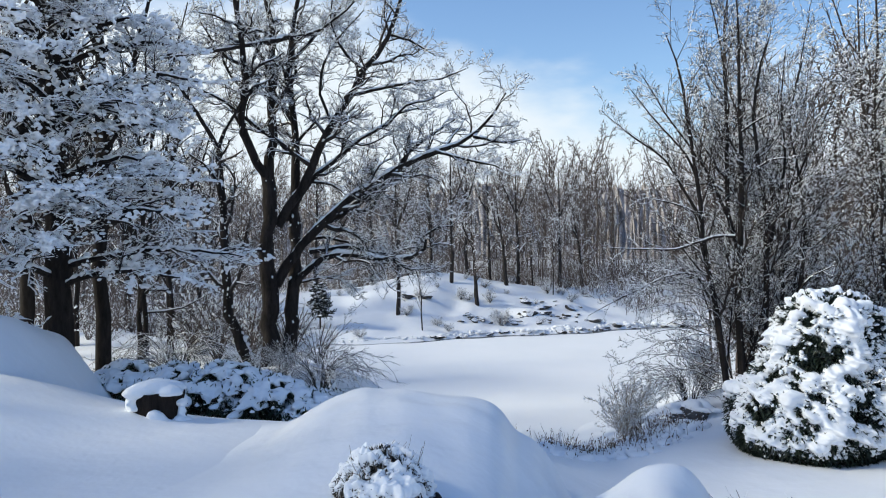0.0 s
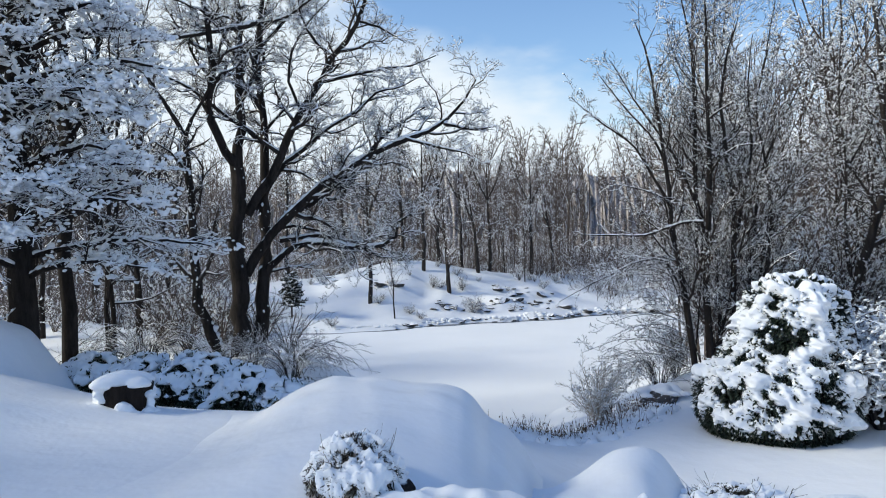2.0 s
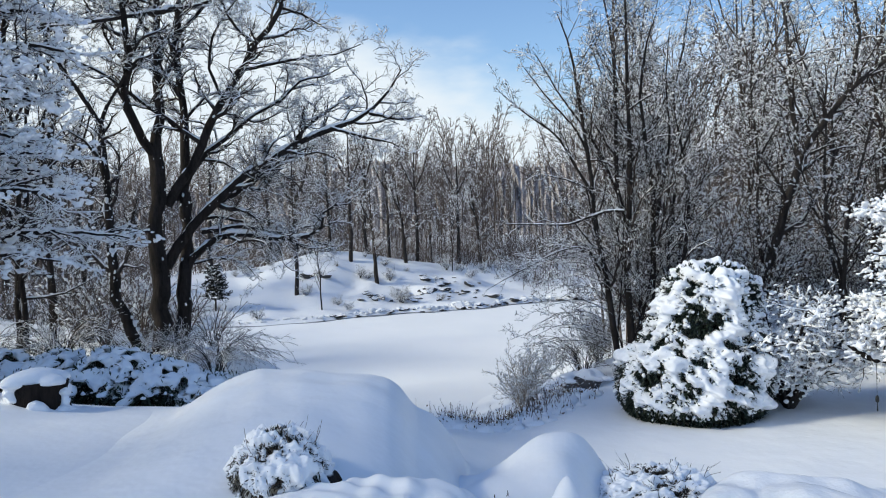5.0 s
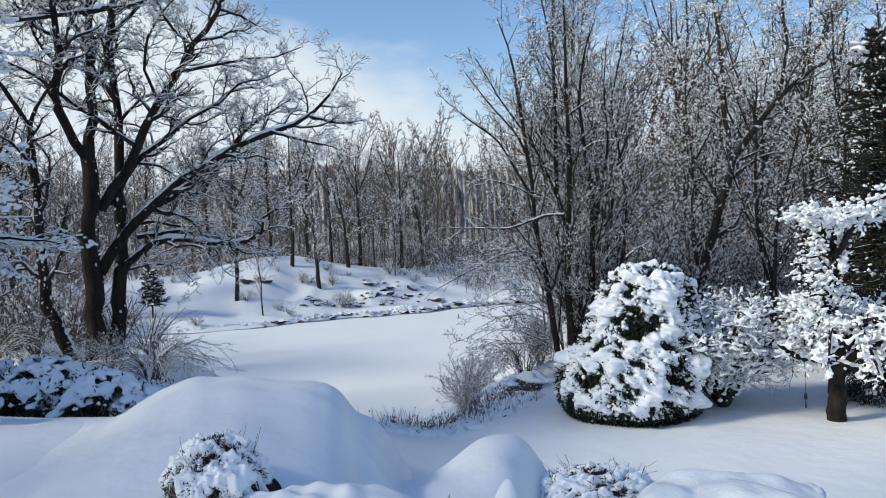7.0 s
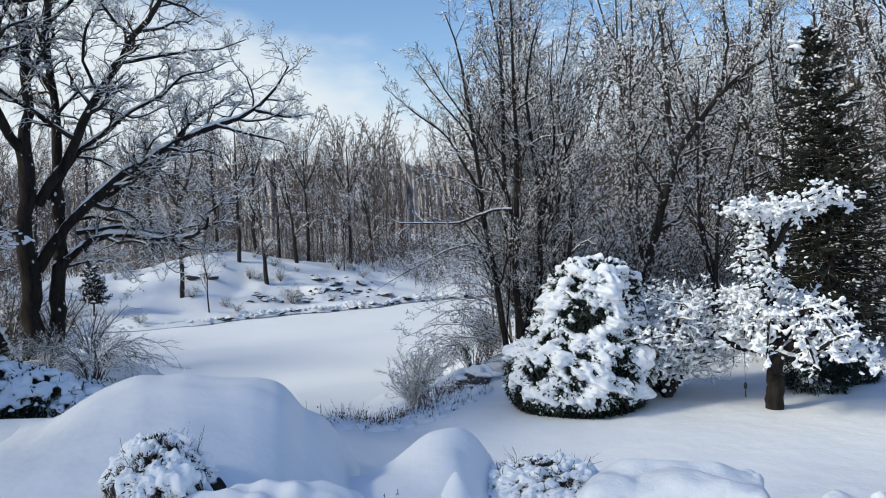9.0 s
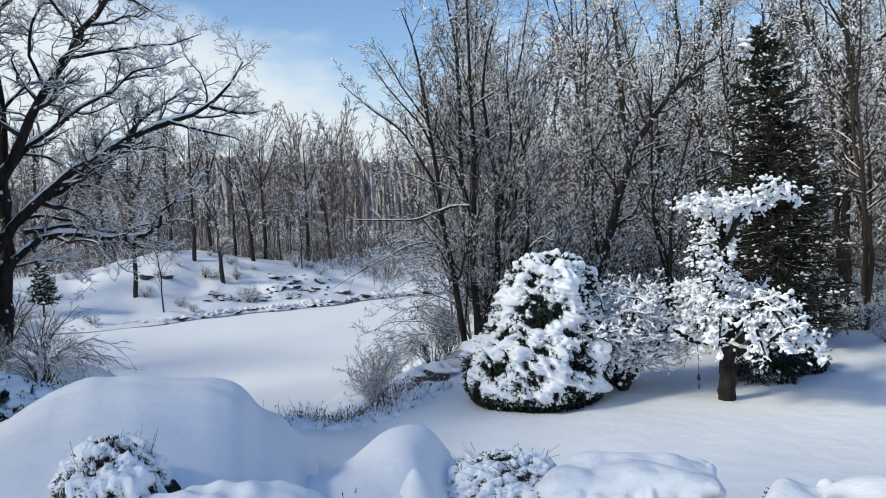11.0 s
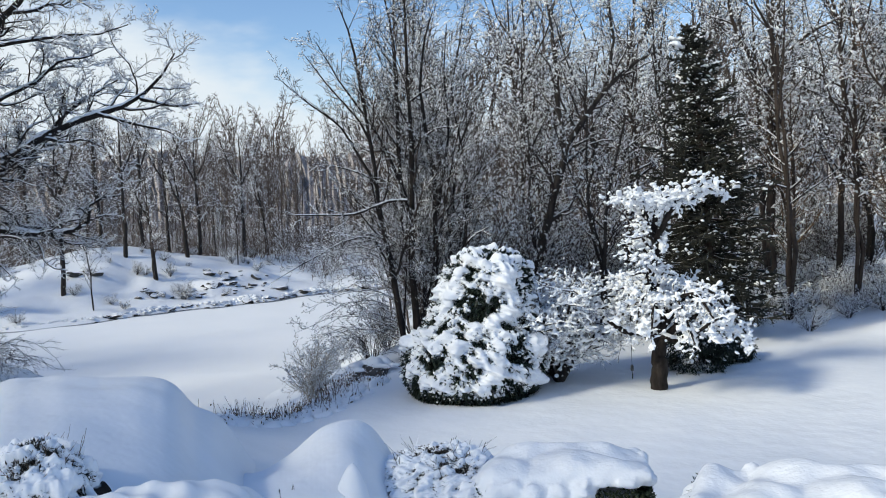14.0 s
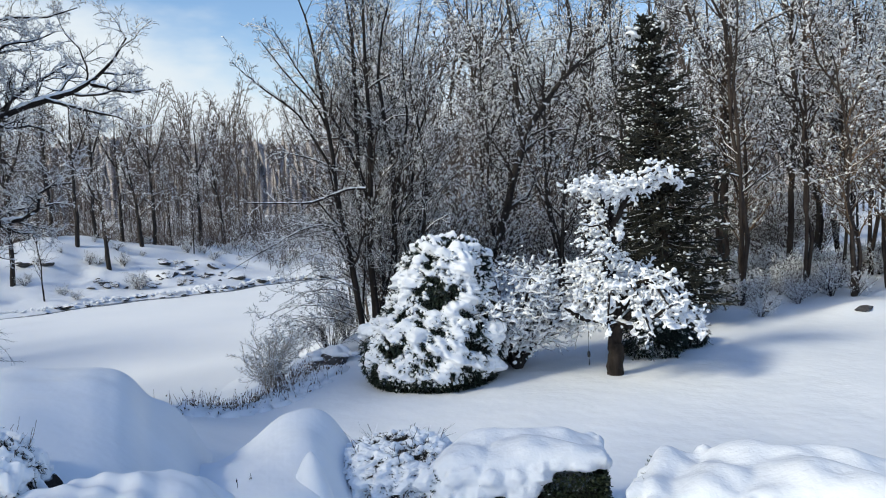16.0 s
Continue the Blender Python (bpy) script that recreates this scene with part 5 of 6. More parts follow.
def build_laden_trees():
    """The old trees on the bank, with flat sprays of snow."""
    g = np.random.default_rng(44)
    s = []
    limb(s, 0.30, 0.12, (0, 0, -0.5), (0.05, 0, 2), (-0.1, 0, 4.5), (0.1, 0.1, 7), (0.0, 0, 9.5))
    heights = 0.9 + 6.3 * np.linspace(0, 1, 34) ** 0.95
    for i, h in enumerate(heights):
        a = radians((-35, -95, -5, -65, 200, -120, -20, -80, -50, 15)[i % 10] + 12 * g.normal())
        L = (3.2 + 1.5 * g.random()) * (1 - 0.04 * h)
        c, d = math.cos(a) * L, math.sin(a) * L
        limb(s, 0.075, 0.012, (0, 0, h), (c * 0.35, d * 0.35, h + 0.35), (c * 0.7, d * 0.7, h + 0.42), (c, d, h + 0.2))
    lv = [(18, 0.2, 1.0, 45, 0.36, 6, 0.55, 0.0, 0.14, 0.88, 0.3, 1.6),
          (8, 0.15, 1.0, 42, 0.42, 4, 0.6, 0.0, 0.16, 0.85, 0.15, 0.6),
          (5, 0.1, 1.0, 42, 0.5, 2, 0.7, 0.0, 0.18, 0.8, 0.08, 0.25)]
    m = tree_meshes(g, s, "laden", lv, BARK_OAK, TWIG_OAK, 0.022, 0.6, 0.026, 2, near=0.25, crook=0.08, base_flare=1.3)
    soft = Bag()          # fluffy pads along the sprays
    P = np.stack([x[0] for x in s[1:]])
    Q, _ = grow(g, P, np.full(P.shape[:2], 0.03), 12, 0.25, 1.0, 45, 0.32, 5, 0.5, 0.0, 0.14, 0.88, 0.3, 1.5)
    C, D, _, _ = at_t(np.concatenate([Q, Q]), 0.15 + 0.85 * g.random((len(Q) * 2, 13)))
    C, D = C.reshape(-1, 3), D.reshape(-1, 3)
    C = C + g.normal(size=C.shape) * np.array([0.09, 0.09, 0.07]) + np.array([0, 0, 0.04])
    clumps(soft, C, 0.022 + 0.05 * g.random(len(C)) ** 2, g, D + 0.5 * g.normal(size=D.shape), 0.7)
    soft = soft.mesh("laden_pads", [SNOW_LUMP])
    # the second, its trunk out of view, is added to shade the mound
    for at, turn, sc in (((-8.78, 17.97, 2.6), 0.0, 1.0), (on_ground(-12.6, 12.4, 0.3), 2.2, 1.2)):
        ob = plant("snow_laden_tree", "large tree with flat layered sprays buried in snow", "tree", at, m, "", turn, sc)
        if turn == 0:
            tagged(fused(part("snow_cover", soft, ob, "fluffy pads of snow on the sprays"), 0.024, 1), kind="stuff")
    # its neighbours: taller bare trees further back on the bank, and added shade trees
    k1 = woodland_kind(45, "bank_tall", 1, 15, 1.0, 0.27, 22, BARK_OAK, TWIG_OAK, 0.4, 0.03)
    k2 = woodland_kind(46, "bank_fork", 2, 12, 1.8, 0.15, 20, BARK_OAK, TWIG_OAK, 0.4, 0.03)
    # those left of the view are unseen, added to shade the foreground snow
    for x, y, k, sc in ((-8.25, 19.3, k1, 1.0), (-10.9, 20.6, k1, 1.05), (-8.2, 21.8, k2, 0.85), (-12.5, 26.0, k1, 0.95), (-9.6, 27.5, k2, 1.0), (-14.5, 31.0, k2, 1.1), (-13.2, 42.5, k2, 1.05), (-17.0, 27.0, k1, 1.0), (-18.0, 45.0, k1, 1.0), (-13.6, 22.5, k2, 1.0), (-14.2, 15.4, k1, 1.3), (-18.0, 14.8, k1, 1.5), (-19.0, 17.0, k1, 1.4), (-15.0, 4.5, k2, 1.3), (-17.0, 7.5, k2, 1.4), (-20.5, 8.0, k1, 1.2), (-21.5, 3.5, k2, 1.4), (-16.5, 1.0, k1, 1.1), (-24.5, 6.5, k2, 1.5)):
        plant("bank_tree", "dark bare tree of the snowy bank, seen and added ones alike", "tree", on_ground(x, y, 0.2), k, "trees on the bank", x * 1.7, sc)


def build_dark_evergreens():
    """Dark yews in the shade behind the small tree and beside the rhododendron."""
    g = np.random.default_rng(48)
    for x, y, w, h in ((13.1, 15.5, 0.85, 1.15), (9.3, 17.1, 0.7, 0.9), (14.3, 15.8, 0.6, 0.8)):
        prof = [(0, w * 0.8, 0, 0), (h * 0.4, w, 0, 0), (h * 0.75, w * 0.75, 0, 0), (h, w * 0.2, 0, 0)]
        leaf, snow = profile_shrub(g, prof, 240, 22, 0.10, 0.028, 0.05, 0.13, cover=0.22, squash=0.5)
        ob = thing("dark_yew", "dark evergreen shrub in shade with little snow", "bush", on_ground(x, y, 0.05), "dark evergreens behind the small tree")
        part("foliage", leaf.mesh("yew_leaves", [LEAF_RHODO], False), ob, "dark green needles")
        tagged(part("snow", snow.mesh("yew_snow", [SNOW_LUMP]), ob, "a few lumps of snow"), kind="stuff")


def build_low_evergreens():
    """Low snowed-over evergreens in front of the oak."""
    g = np.random.default_rng(47)
    for x, y, w, h in ((-6.9, 17.2, 0.9, 0.95), (-5.7, 16.8, 0.95, 1.0), (-4.5, 16.3, 1.0, 1.15), (-3.5, 15.9, 0.9, 1.0), (-2.6, 15.9, 0.8, 0.7)):
        prof = [(0, w, 0, 0), (h * 0.4, w * 1.05, 0, 0), (h * 0.75, w * 0.75, 0, 0), (h, w * 0.2, 0, 0)]
        leaf, snow = profile_shrub(g, prof, 560, 10, 0.10, 0.03, 0.06, 0.17, shape=ICO2, cover=0.92, squash=0.7, drape=0.35, bare=0.5, lobes=0.16, gaps=0.18, tuck=0.06)
        q = 60                # loose crumbs on the leaves below
        a = g.random(q) * 6.28
        pads(snow, np.stack([np.cos(a) * w, np.sin(a) * w, 0.1 + 0.5 * h * g.random(q)], -1), 0.03 + 0.05 * g.random(q), g, 0.8, shape=ICO1)
        ob = thing("low_evergreen", "low spreading evergreen almost hidden under snow", "bush", on_ground(x, y, 0.1), "low evergreens by the stump")
        part("foliage", leaf.mesh("low_leaves", [LEAF_BOX], False), ob, "dark leaves showing in gaps")
        fused(part("snow", snow.mesh("low_snow", [SNOW_LUMP]), ob, "rounded snow cover"), 0.028, 1)


def heap_mesh(name, crest, cy, front, back, seed, lump=0.03, curve=1.5, blunt=0.6, n=(190, 120), fine=6.5, spread=0.0):
    """Drifted snow over something solid: crest is rows of x and height along a line cy ahead, front and back its run-out."""
    crest = np.array(crest, float)
    a, y = np.linspace(crest[0, 0], crest[-1, 0], n[0]), np.concatenate([np.linspace(cy - front, cy, n[1] * 2 // 3)[:-1], np.linspace(cy, cy + back, n[1] // 3)])
    A, Y = np.meshgrid(a, y)
    X = A * Y / cy
    base = ground_z(X, Y) - 0.004
    v = np.where(Y < cy, (cy - Y) / front, (Y - cy) / back)
    fall = np.where(Y < cy, np.clip(1 - v ** 2, 0, 1) ** curve, np.clip(1 - v ** 2, 0, 1) ** blunt)
    left = crest[crest[:, 1].argmax(), 0]
    wide = np.where((A < left) & (Y < cy), left + (A - left) * (1 - spread * v), A)      # runs out softly to one side
    top = sum(np.interp(wide + d, crest[:, 0], crest[:, 1]) for d in (-0.06, 0, 0.06)) / 3
    rise = np.maximum(top - base, -0.02) + np.where(top > base, (lump * wave(X, Y, 2.3, seed) + 0.55 * lump * wave(X, Y, fine, seed + 1)), 0) * smooth(0, 0.4, top - base)
    Z = base + rise * fall
    w = n[0]
    i = (np.arange(len(y) - 1)[:, None] * w + np.arange(w - 1)).ravel()
    F = np.stack([i, i + 1, i + w + 1, i + w], -1)
    F = F[((Z - base).ravel()[F] > 0.001).any(1)]
    return mesh_of(name, np.stack([X, Y, Z], -1).reshape(-1, 3), [F], [SNOW_GROUND])


def build_mounds():
    big = ((-5.0, 1.4), (-3.6, 1.5), (-2.8, 1.62), (-2.2, 1.77), (-1.9, 1.97), (-1.55, 2.15), (-1.1, 2.27), (-0.6, 2.27), (0.0, 2.18), (0.35, 2.14), (0.62, 2.06), (0.8, 1.92), (0.92, 1.7), (1.2, 1.52), (1.4, 1.26), (1.56, 0.96), (1.66, 0.7), (1.75, 0.4), (1.85, 0.2))
    solo("snow_mound", heap_mesh("snow_mound", big, 10.8, 4.2, 0.9, 61, 0.03, 1.35, 1.6, spread=0.75), "big boulder under a smooth rounded cap of snow", "snow mound")
    soft = ((0.7, 0.8), (1.2, 0.95), (1.6, 1.03), (1.9, 1.12), (2.1, 1.23), (2.25, 1.32), (2.42, 1.38), (2.62, 1.4), (2.8, 1.37), (2.95, 1.28), (3.1, 1.1), (3.25, 0.88), (3.45, 0.6), (3.7, 0.2), (3.9, -0.1))
    solo("snow_mound", heap_mesh("snow_mound", soft, 9.6, 2.9, 1.0, 63, 0.08, 1.2, 1.6), "soft uneven heap of snow in front of the lawn", "snow mound")
    X, Y = np.meshgrid(np.linspace(1.7, 3.1, 60), np.linspace(7.5, 8.9, 60))
    r2 = ((X - 2.37 - 0.05 * np.sin(Y * 5)) / 0.3) ** 2 + ((Y - 8.2) / 0.36) ** 2
    Z = ground_z(X, Y) - 0.01 + (1.42 - ground_z(2.37, 8.2)) * np.exp(-r2 ** 0.85) * (1 + 0.05 * wave(X, Y, 6, 65))
    k = (np.arange(59)[:, None] * 60 + np.arange(59)).ravel()
    solo("snow_mound", mesh_of("snow_mound", np.stack([X, Y, Z], -1).reshape(-1, 3), [np.stack([k, k + 1, k + 61, k + 60], -1)], [SNOW_GROUND]), "narrow heap of snow beside the boxwood", "snow mound")
    low = ((-1.6, 1.5), (-0.9, 1.72), (-0.45, 1.84), (-0.06, 1.88), (0.18, 1.86), (0.4, 1.87), (0.7, 1.83), (0.95, 1.76), (1.08, 1.66), (1.22, 1.54), (1.4, 1.3), (1.65, 0.8), (1.8, 0.5))
    solo("snow_mound", heap_mesh("snow_mound", low, 6.8, 1.6, 0.45, 67, 0.07, 1.0, n=(130, 90), fine=16), "low lumpy drift of snow in front of the boulder", "snow mound")


def snowed_box(g, L, W, H, turn, at, name, label, lumpy=1.0):
    """A clipped hedge: dark leaves below, a thick soft blanket of snow above."""
    leaf, snow = Bag(), Bag()
    m = 24000
    x, y, z = (g.random(m) - 0.5) * L, (g.random(m) - 0.5) * W, g.random(m) * H
    f = g.integers(0, 2, m)
    x = np.where(f == 0, np.sign(x) * L / 2, x)
    y = np.where(f == 1, np.sign(y) * W / 2, y)
    C = np.stack([x * 1.0, y * 1.0, z * 0.94], -1) + g.normal(size=(m, 3)) * 0.028
    leaves(leaf, C, g.normal(size=(m, 3)) + np.stack([x / L, y / W, 0 * x], -1) * 2, 0.055, 0.03, g)
    n, k = 90, 60
    U, V = np.meshgrid(np.linspace(-1, 1, n), np.linspace(-1, 1, k))
    X, Y = U * (L / 2 + 0.05), V * (W / 2 + 0.05)
    e = np.clip(1 - (np.abs(U) ** 9 + np.abs(V) ** 7) ** 1.2, 0, 1)
    hang = (0.02 + 0.08 * (0.5 + 0.5 * wave(X, Y, 5.5, 71))) * (1 - smooth(-0.1, 0.5, U)) - (0.1 + 0.09 * wave(X, Y, 9, 77)) * smooth(0.0, 0.5, U)
    Z = H - 0.04 + 0.14 * e ** 0.5 + lumpy * (0.1 * wave(X, Y, 2.6, 72) + 0.1 * np.abs(wave(X, Y, 4.5, 73)) + 0.035 * wave(X, Y, 10, 74)) * e ** 0.4 - hang * (1 - e) ** 3
    i = (np.arange(k - 1)[:, None] * n + np.arange(n - 1)).ravel()
    top, N = np.stack([X, Y, Z], -1).reshape(-1, 3), n * k
    quad = np.stack([i, i + 1, i + n + 1, i + n], -1)
    rim = np.concatenate([np.arange(n), np.arange(1, k) * n + n - 1, (k - 1) * n + np.arange(n - 2, -1, -1), np.arange(k - 2, 0, -1) * n])
    nxt = np.roll(rim, -1)
    snow.add(np.concatenate([top, top - np.array([0, 0, 0.09])]), np.concatenate([quad, quad[:, ::-1] + N, np.stack([nxt, rim, rim + N, nxt + N], -1)]))
    # lumps along the hem
    q = 700
    a = g.random(q) * 2 - 1
    sx = g.integers(0, 2, q) * 2 - 1
    longs = g.random(q) < 0.7
    px, py = np.where(longs, a * L / 2, sx * (L / 2 + 0.03)), np.where(longs, sx * (W / 2 + 0.03), a * W / 2)
    ragged = (0.6 * wave(px, py, 4.5, 75) + 0.4 * wave(px, py, 7, 76)) * smooth(0.3, -0.1, px / L)
    deep = 0.02 + 0.8 * np.clip(0.75 - 2.4 * np.maximum(px / L + 0.1, 0) + ragged, 0, 1)
    C = np.stack([px, py, H - 0.03 + 0.07 * smooth(0.0, 0.12, px / L) - deep * g.random(q)], -1)
    keep = (px < 0.1 * L) | (g.random(q) < 0.35)
    pads(snow, C[keep], ((0.06 + 0.09 * g.random(q) ** 1.5) * np.where(px > 0.1 * L, 0.7, 1.0))[keep], g, 0.9, shape=ICO2)
    k = g.integers(0, m, 90)          # crumbs caught on the leaves
    pads(snow, np.stack([x[k], y[k], z[k] * 0.9], -1) * np.array([1.03, 1.05, 1]), 0.02 + 0.03 * g.random(90), g, 0.8, shape=ICO1)
    ob = thing(name, label, "hedge", at, "hedges below the camera")
    ob.rotation_euler[2] = turn
    part("foliage", leaf.mesh("hedge_leaves", [LEAF_BOX], False), ob, "dark green leaves on the sides")
    core = Bag()          # a solid dark box added inside to darken the gaps between leaves
    B = np.array([[x, y, z] for z in (0.0, H - 0.26) for y in (-W / 2, W / 2) for x in (-L / 2, L / 2)]) * np.array([0.93, 0.88, 1])
    core.add(B, np.array([[0, 1, 3, 2], [4, 6, 7, 5], [0, 4, 5, 1], [2, 3, 7, 6], [0, 2, 6, 4], [1, 5, 7, 3]]))
    part("dark_core", core.mesh("hedge_core", [TWIG_OAK], False), ob, "solid dark box standing in for the inner twigs")
    fused(part("snow", snow.mesh("hedge_snow", [SNOW_LUMP]), ob, "thick soft blanket of snow"), 0.03, 2)


def build_near_shrubs():
    g = np.random.default_rng(51)
    # small twiggy shrub in front of the big mound
    prof = [(0, 0.32, 0, 0), (0.15, 0.43, 0, 0), (0.35, 0.42, 0, 0), (0.5, 0.28, 0, 0), (0.58, 0.08, 0, 0)]
    leaf, snow = shell_shrub(g, prof + [(0.585, 0.01, 0, 0)], 511, 14.0, 0.055, 9000, 0.05, 0.012, 0.36, (260, 140), 500, -0.1)
    P, R = twiggy_core(g, 0.56, 0.4, 50, 0.005)
    Q, S = grow(g, P, R, 6, 0.4, 1.0, 30, 0.3, 4, 0.7, 0.1, 0.15, 0, 0.08, 0.2)
    tw = Bag()
    tubes(tw, P, R, 4)
    tubes(tw, Q, np.maximum(S, 0.0025), 3)
    ob = thing("small_shrub", "small rounded shrub with twigs poking out of the snow", "bush", (-0.6, 7.42, 1.52))
    ob.scale = (1.03, 1.03, 1.22)
    part("foliage", leaf.mesh("shrub_leaves", [LEAF_SHRUB], False), ob, "dark leaves under the snow")
    part("crown", tw.mesh("shrub_twigs", [TWIG_BROWN], False), ob, "thin brown twigs")
    part("snow", snow.mesh("shrub_snow", [SNOW_LUMP]), ob, "soft lumps of snow")
    # boxwood
    prof = [(0, 0.42, 0, 0), (0.2, 0.6, 0, 0), (0.5, 0.62, 0, 0), (0.72, 0.45, 0, 0), (0.84, 0.12, 0, 0)]
    leaf, snow = shell_shrub(g, prof + [(0.845, 0.01, 0, 0)], 521, 14.0, 0.06, 15000, 0.05, 0.013, 0.42, (320, 170), 800, -0.16)
    P, R = twiggy_core(g, 0.8, 0.56, 60, 0.005)
    Q, S = grow(g, P, R, 8, 0.5, 1.0, 26, 0.25, 3, 0.7, 0.15, 0.12, 0, 0.08, 0.2)
    tw = Bag()
    tubes(tw, P, R, 4)
    tubes(tw, Q, np.maximum(S, 0.003), 3)
    ob = thing("boxwood", "round boxwood dotted with many lumps of snow", "bush", (3.62, 8.95, 0.36))
    ob.scale = (1.28, 1.2, 0.92)
    part("foliage", leaf.mesh("boxwood_leaves", [LEAF_SHRUB], False), ob, "small dark leaves")
    part("crown", tw.mesh("boxwood_twigs", [TWIG_OAK], False), ob, "thin grey twig tips")
    part("snow", snow.mesh("boxwood_snow", [SNOW_LUMP]), ob, "lumps of snow")
    snowed_box(g, 1.9, 1.0, 0.92, -0.55, (4.75, 7.95, 0.03), "clipped_hedge", "clipped dark hedge under a thick blanket of snow")
    snowed_box(g, 2.6, 1.3, 0.98, -0.8, (6.1, 5.2, 0.2), "clipped_hedge", "broad clipped hedge with a heavy lumpy snow cap", 1.15)


def build_stump():
    g = np.random.default_rng(52)
    bag, cap = Bag(), Bag()
    n, k = 40, 14
    a = np.arange(n) * 2 * np.pi / n
    h = np.linspace(-0.2, 0.42, k)
    A, Hh = np.meshgrid(a, h)
    R = 0.37 * (1 + 0.10 * np.sin(A * 3 + 1) + 0.07 * np.sin(A * 7) + 0.04 * np.sin(A * 13 + 2)) * (1 + 0.25 * np.clip(0.15 - Hh, 0, 1) * 2)
    V = np.stack([np.cos(A) * R, np.sin(A) * R * 0.8, Hh], -1).reshape(-1, 3)
    i = np.arange(k - 1)[:, None] * n
    j, j2 = np.arange(n), (np.arange(n) + 1) % n
    bag.add(V, np.stack([i + j, i + j2, i + n + j2, i + n + j], -1).reshape(-1, 4))
    pads(cap, np.array([[0, 0, 0.42], [-0.16, -0.08, 0.4], [0.18, -0.06, 0.4]]), np.array([0.39, 0.25, 0.24]), g, 0.5, shape=ICO3, rough=0.05)
    q = 210
    side = g.integers(0, 3, q)       # snow blown against it, the dark wood bare between
    b = np.array([2.2, 4.68, 6.1])[side] + np.array([1.95, 0.5, 1.4])[side] * g.random(q)
    C = np.stack([np.cos(b) * 0.375, np.sin(b) * 0.315, -0.15 + (0.5 - 0.2 * (side == 1)) * g.random(q)], -1)
    pads(cap, C, 0.04 + 0.05 * g.random(q), g, 0.9, shape=ICO2)
    b = 6.283 * g.random(70)
    pads(cap, np.stack([np.cos(b) * 0.43, np.sin(b) * 0.36, -0.14 + 0.14 * g.random(70)], -1), 0.06 + 0.07 * g.random(70), g, 0.7, shape=ICO2)
    ob = thing("tree_stump", "weathered brown tree stump under a round cap of snow", "stump", (-4.27, 11.7, 1.72))
    part("wood", bag.mesh("stump_wood", [BARK_DARK]), ob, "very dark wood")
    fused(part("snow_cap", cap.mesh("stump_cap", [SNOW_LUMP]), ob, "round cap of snow"), 0.025, 5)


def rock_mesh(seed, squash=0.55, mat=None):
    g = np.random.default_rng(seed)
    V, F = ICO3
    V = V.copy()
    for _ in range(14):      # split faces
        d = unit(g.normal(size=3))
        c = 0.45 + 0.4 * g.random()
        k = V @ d
        V = V - np.maximum(0, k - c)[:, None] * d
    V = V * np.array([1.2, 0.8, squash]) + 0.02 * g.normal(size=V.shape)
    return mesh_of("rock", V, [F], [mat or ROCK_SNOW], smooth=False)


ROCK_SNOW = bark_material("rock_snow", (0.025, 0.025, 0.026), (0.1, 0.095, 0.09), 0.75, 1.0, 0.7)


def build_rocks():
    g = np.random.default_rng(53)
    kinds = [rock_mesh(70 + i, 0.45 + 0.1 * (i % 3)) for i in range(5)]

    def rock(x, y, s, label, group="", lift=0.0, sq=1.0):
        ob = solo("rock", kinds[g.integers(0, 5)], label, "rock", on_ground(x, y, -lift), group)
        ob.rotation_euler, ob.scale = (0.15 * g.normal(), 0.15 * g.normal(), g.random() * 6.28), (s, s, s * sq)
    ob = thing("rock", "flat dark rock with a slab of snow on top", "rock", on_ground(6.25, 20.2, -0.02))
    r = part("stone", rock_mesh(71, 0.5, ROCK), ob)
    r.scale, r.rotation_euler = (0.95, 0.8, 0.95), (0, 0, 0.5)
    cap = Bag()
    pads(cap, np.array([[0, 0.05, 0.3], [0.35, 0.1, 0.28], [-0.4, 0.05, 0.26], [0.1, -0.3, 0.24], [-0.45, -0.25, 0.18], [0.55, -0.2, 0.2], [0.75, 0.1, 0.1]]), np.array([0.36, 0.3, 0.3, 0.2, 0.17, 0.17, 0.15]), g, 0.5, shape=ICO3, rough=0.2)
    fused(part("snow_cap", cap.mesh("rock_cap", [SNOW_LUMP]), ob, "thick slab of snow"), 0.03)
    bare = solo("rock", rock_mesh(79, 0.5, ROCK), "dark stone showing through the snow at the lawn's edge", "rock", on_ground(21.6, 15.95, -0.02))
    bare.scale = (0.36, 0.3, 0.24)
    ledge = "dark ledge of rock in the snowy slope"
    for cx, cy, n, sx, sy in ((7.3, 72.3, 22, 1.6, 0.7), (2.6, 71.0, 10, 0.8, 0.5), (9.0, 76.5, 14, 1.5, 0.8), (11.5, 73.5, 12, 2.0, 0.7), (5.5, 70.5, 10, 2.5, 0.8)):
        for _ in range(n):
            x, y = cx + sx * g.normal(), cy + sy * g.normal()
            if pond_out(x, y) > 0.5:
                rock(x, y, 0.22 + 0.75 * g.random() ** 2, ledge, "ledges across the pond", 0.06, 0.8)
    for x, y in ((-3.2, 73.5), (-2.2, 74), (-1.5, 73), (-4.5, 76)):
        rock(x, y, 0.5 + 0.4 * g.random(), ledge, "ledges across the pond", 0.0, 0.7)
    # stones along the far water's edge
    x = -3.0
    while x < 24:
        y = 64.5 + 0.38 * x + 0.7 * math.sin(x * 0.45) + 0.3 * math.sin(x * 1.3 + 1) + 0.5 + 0.25 * g.normal()
        rock(x, y, 0.26 + 0.4 * g.random() ** 2, "dark stone at the frozen water's edge", "stones along the far shore", 0.02, 0.8)
        x += 0.28 + 0.5 * g.random()


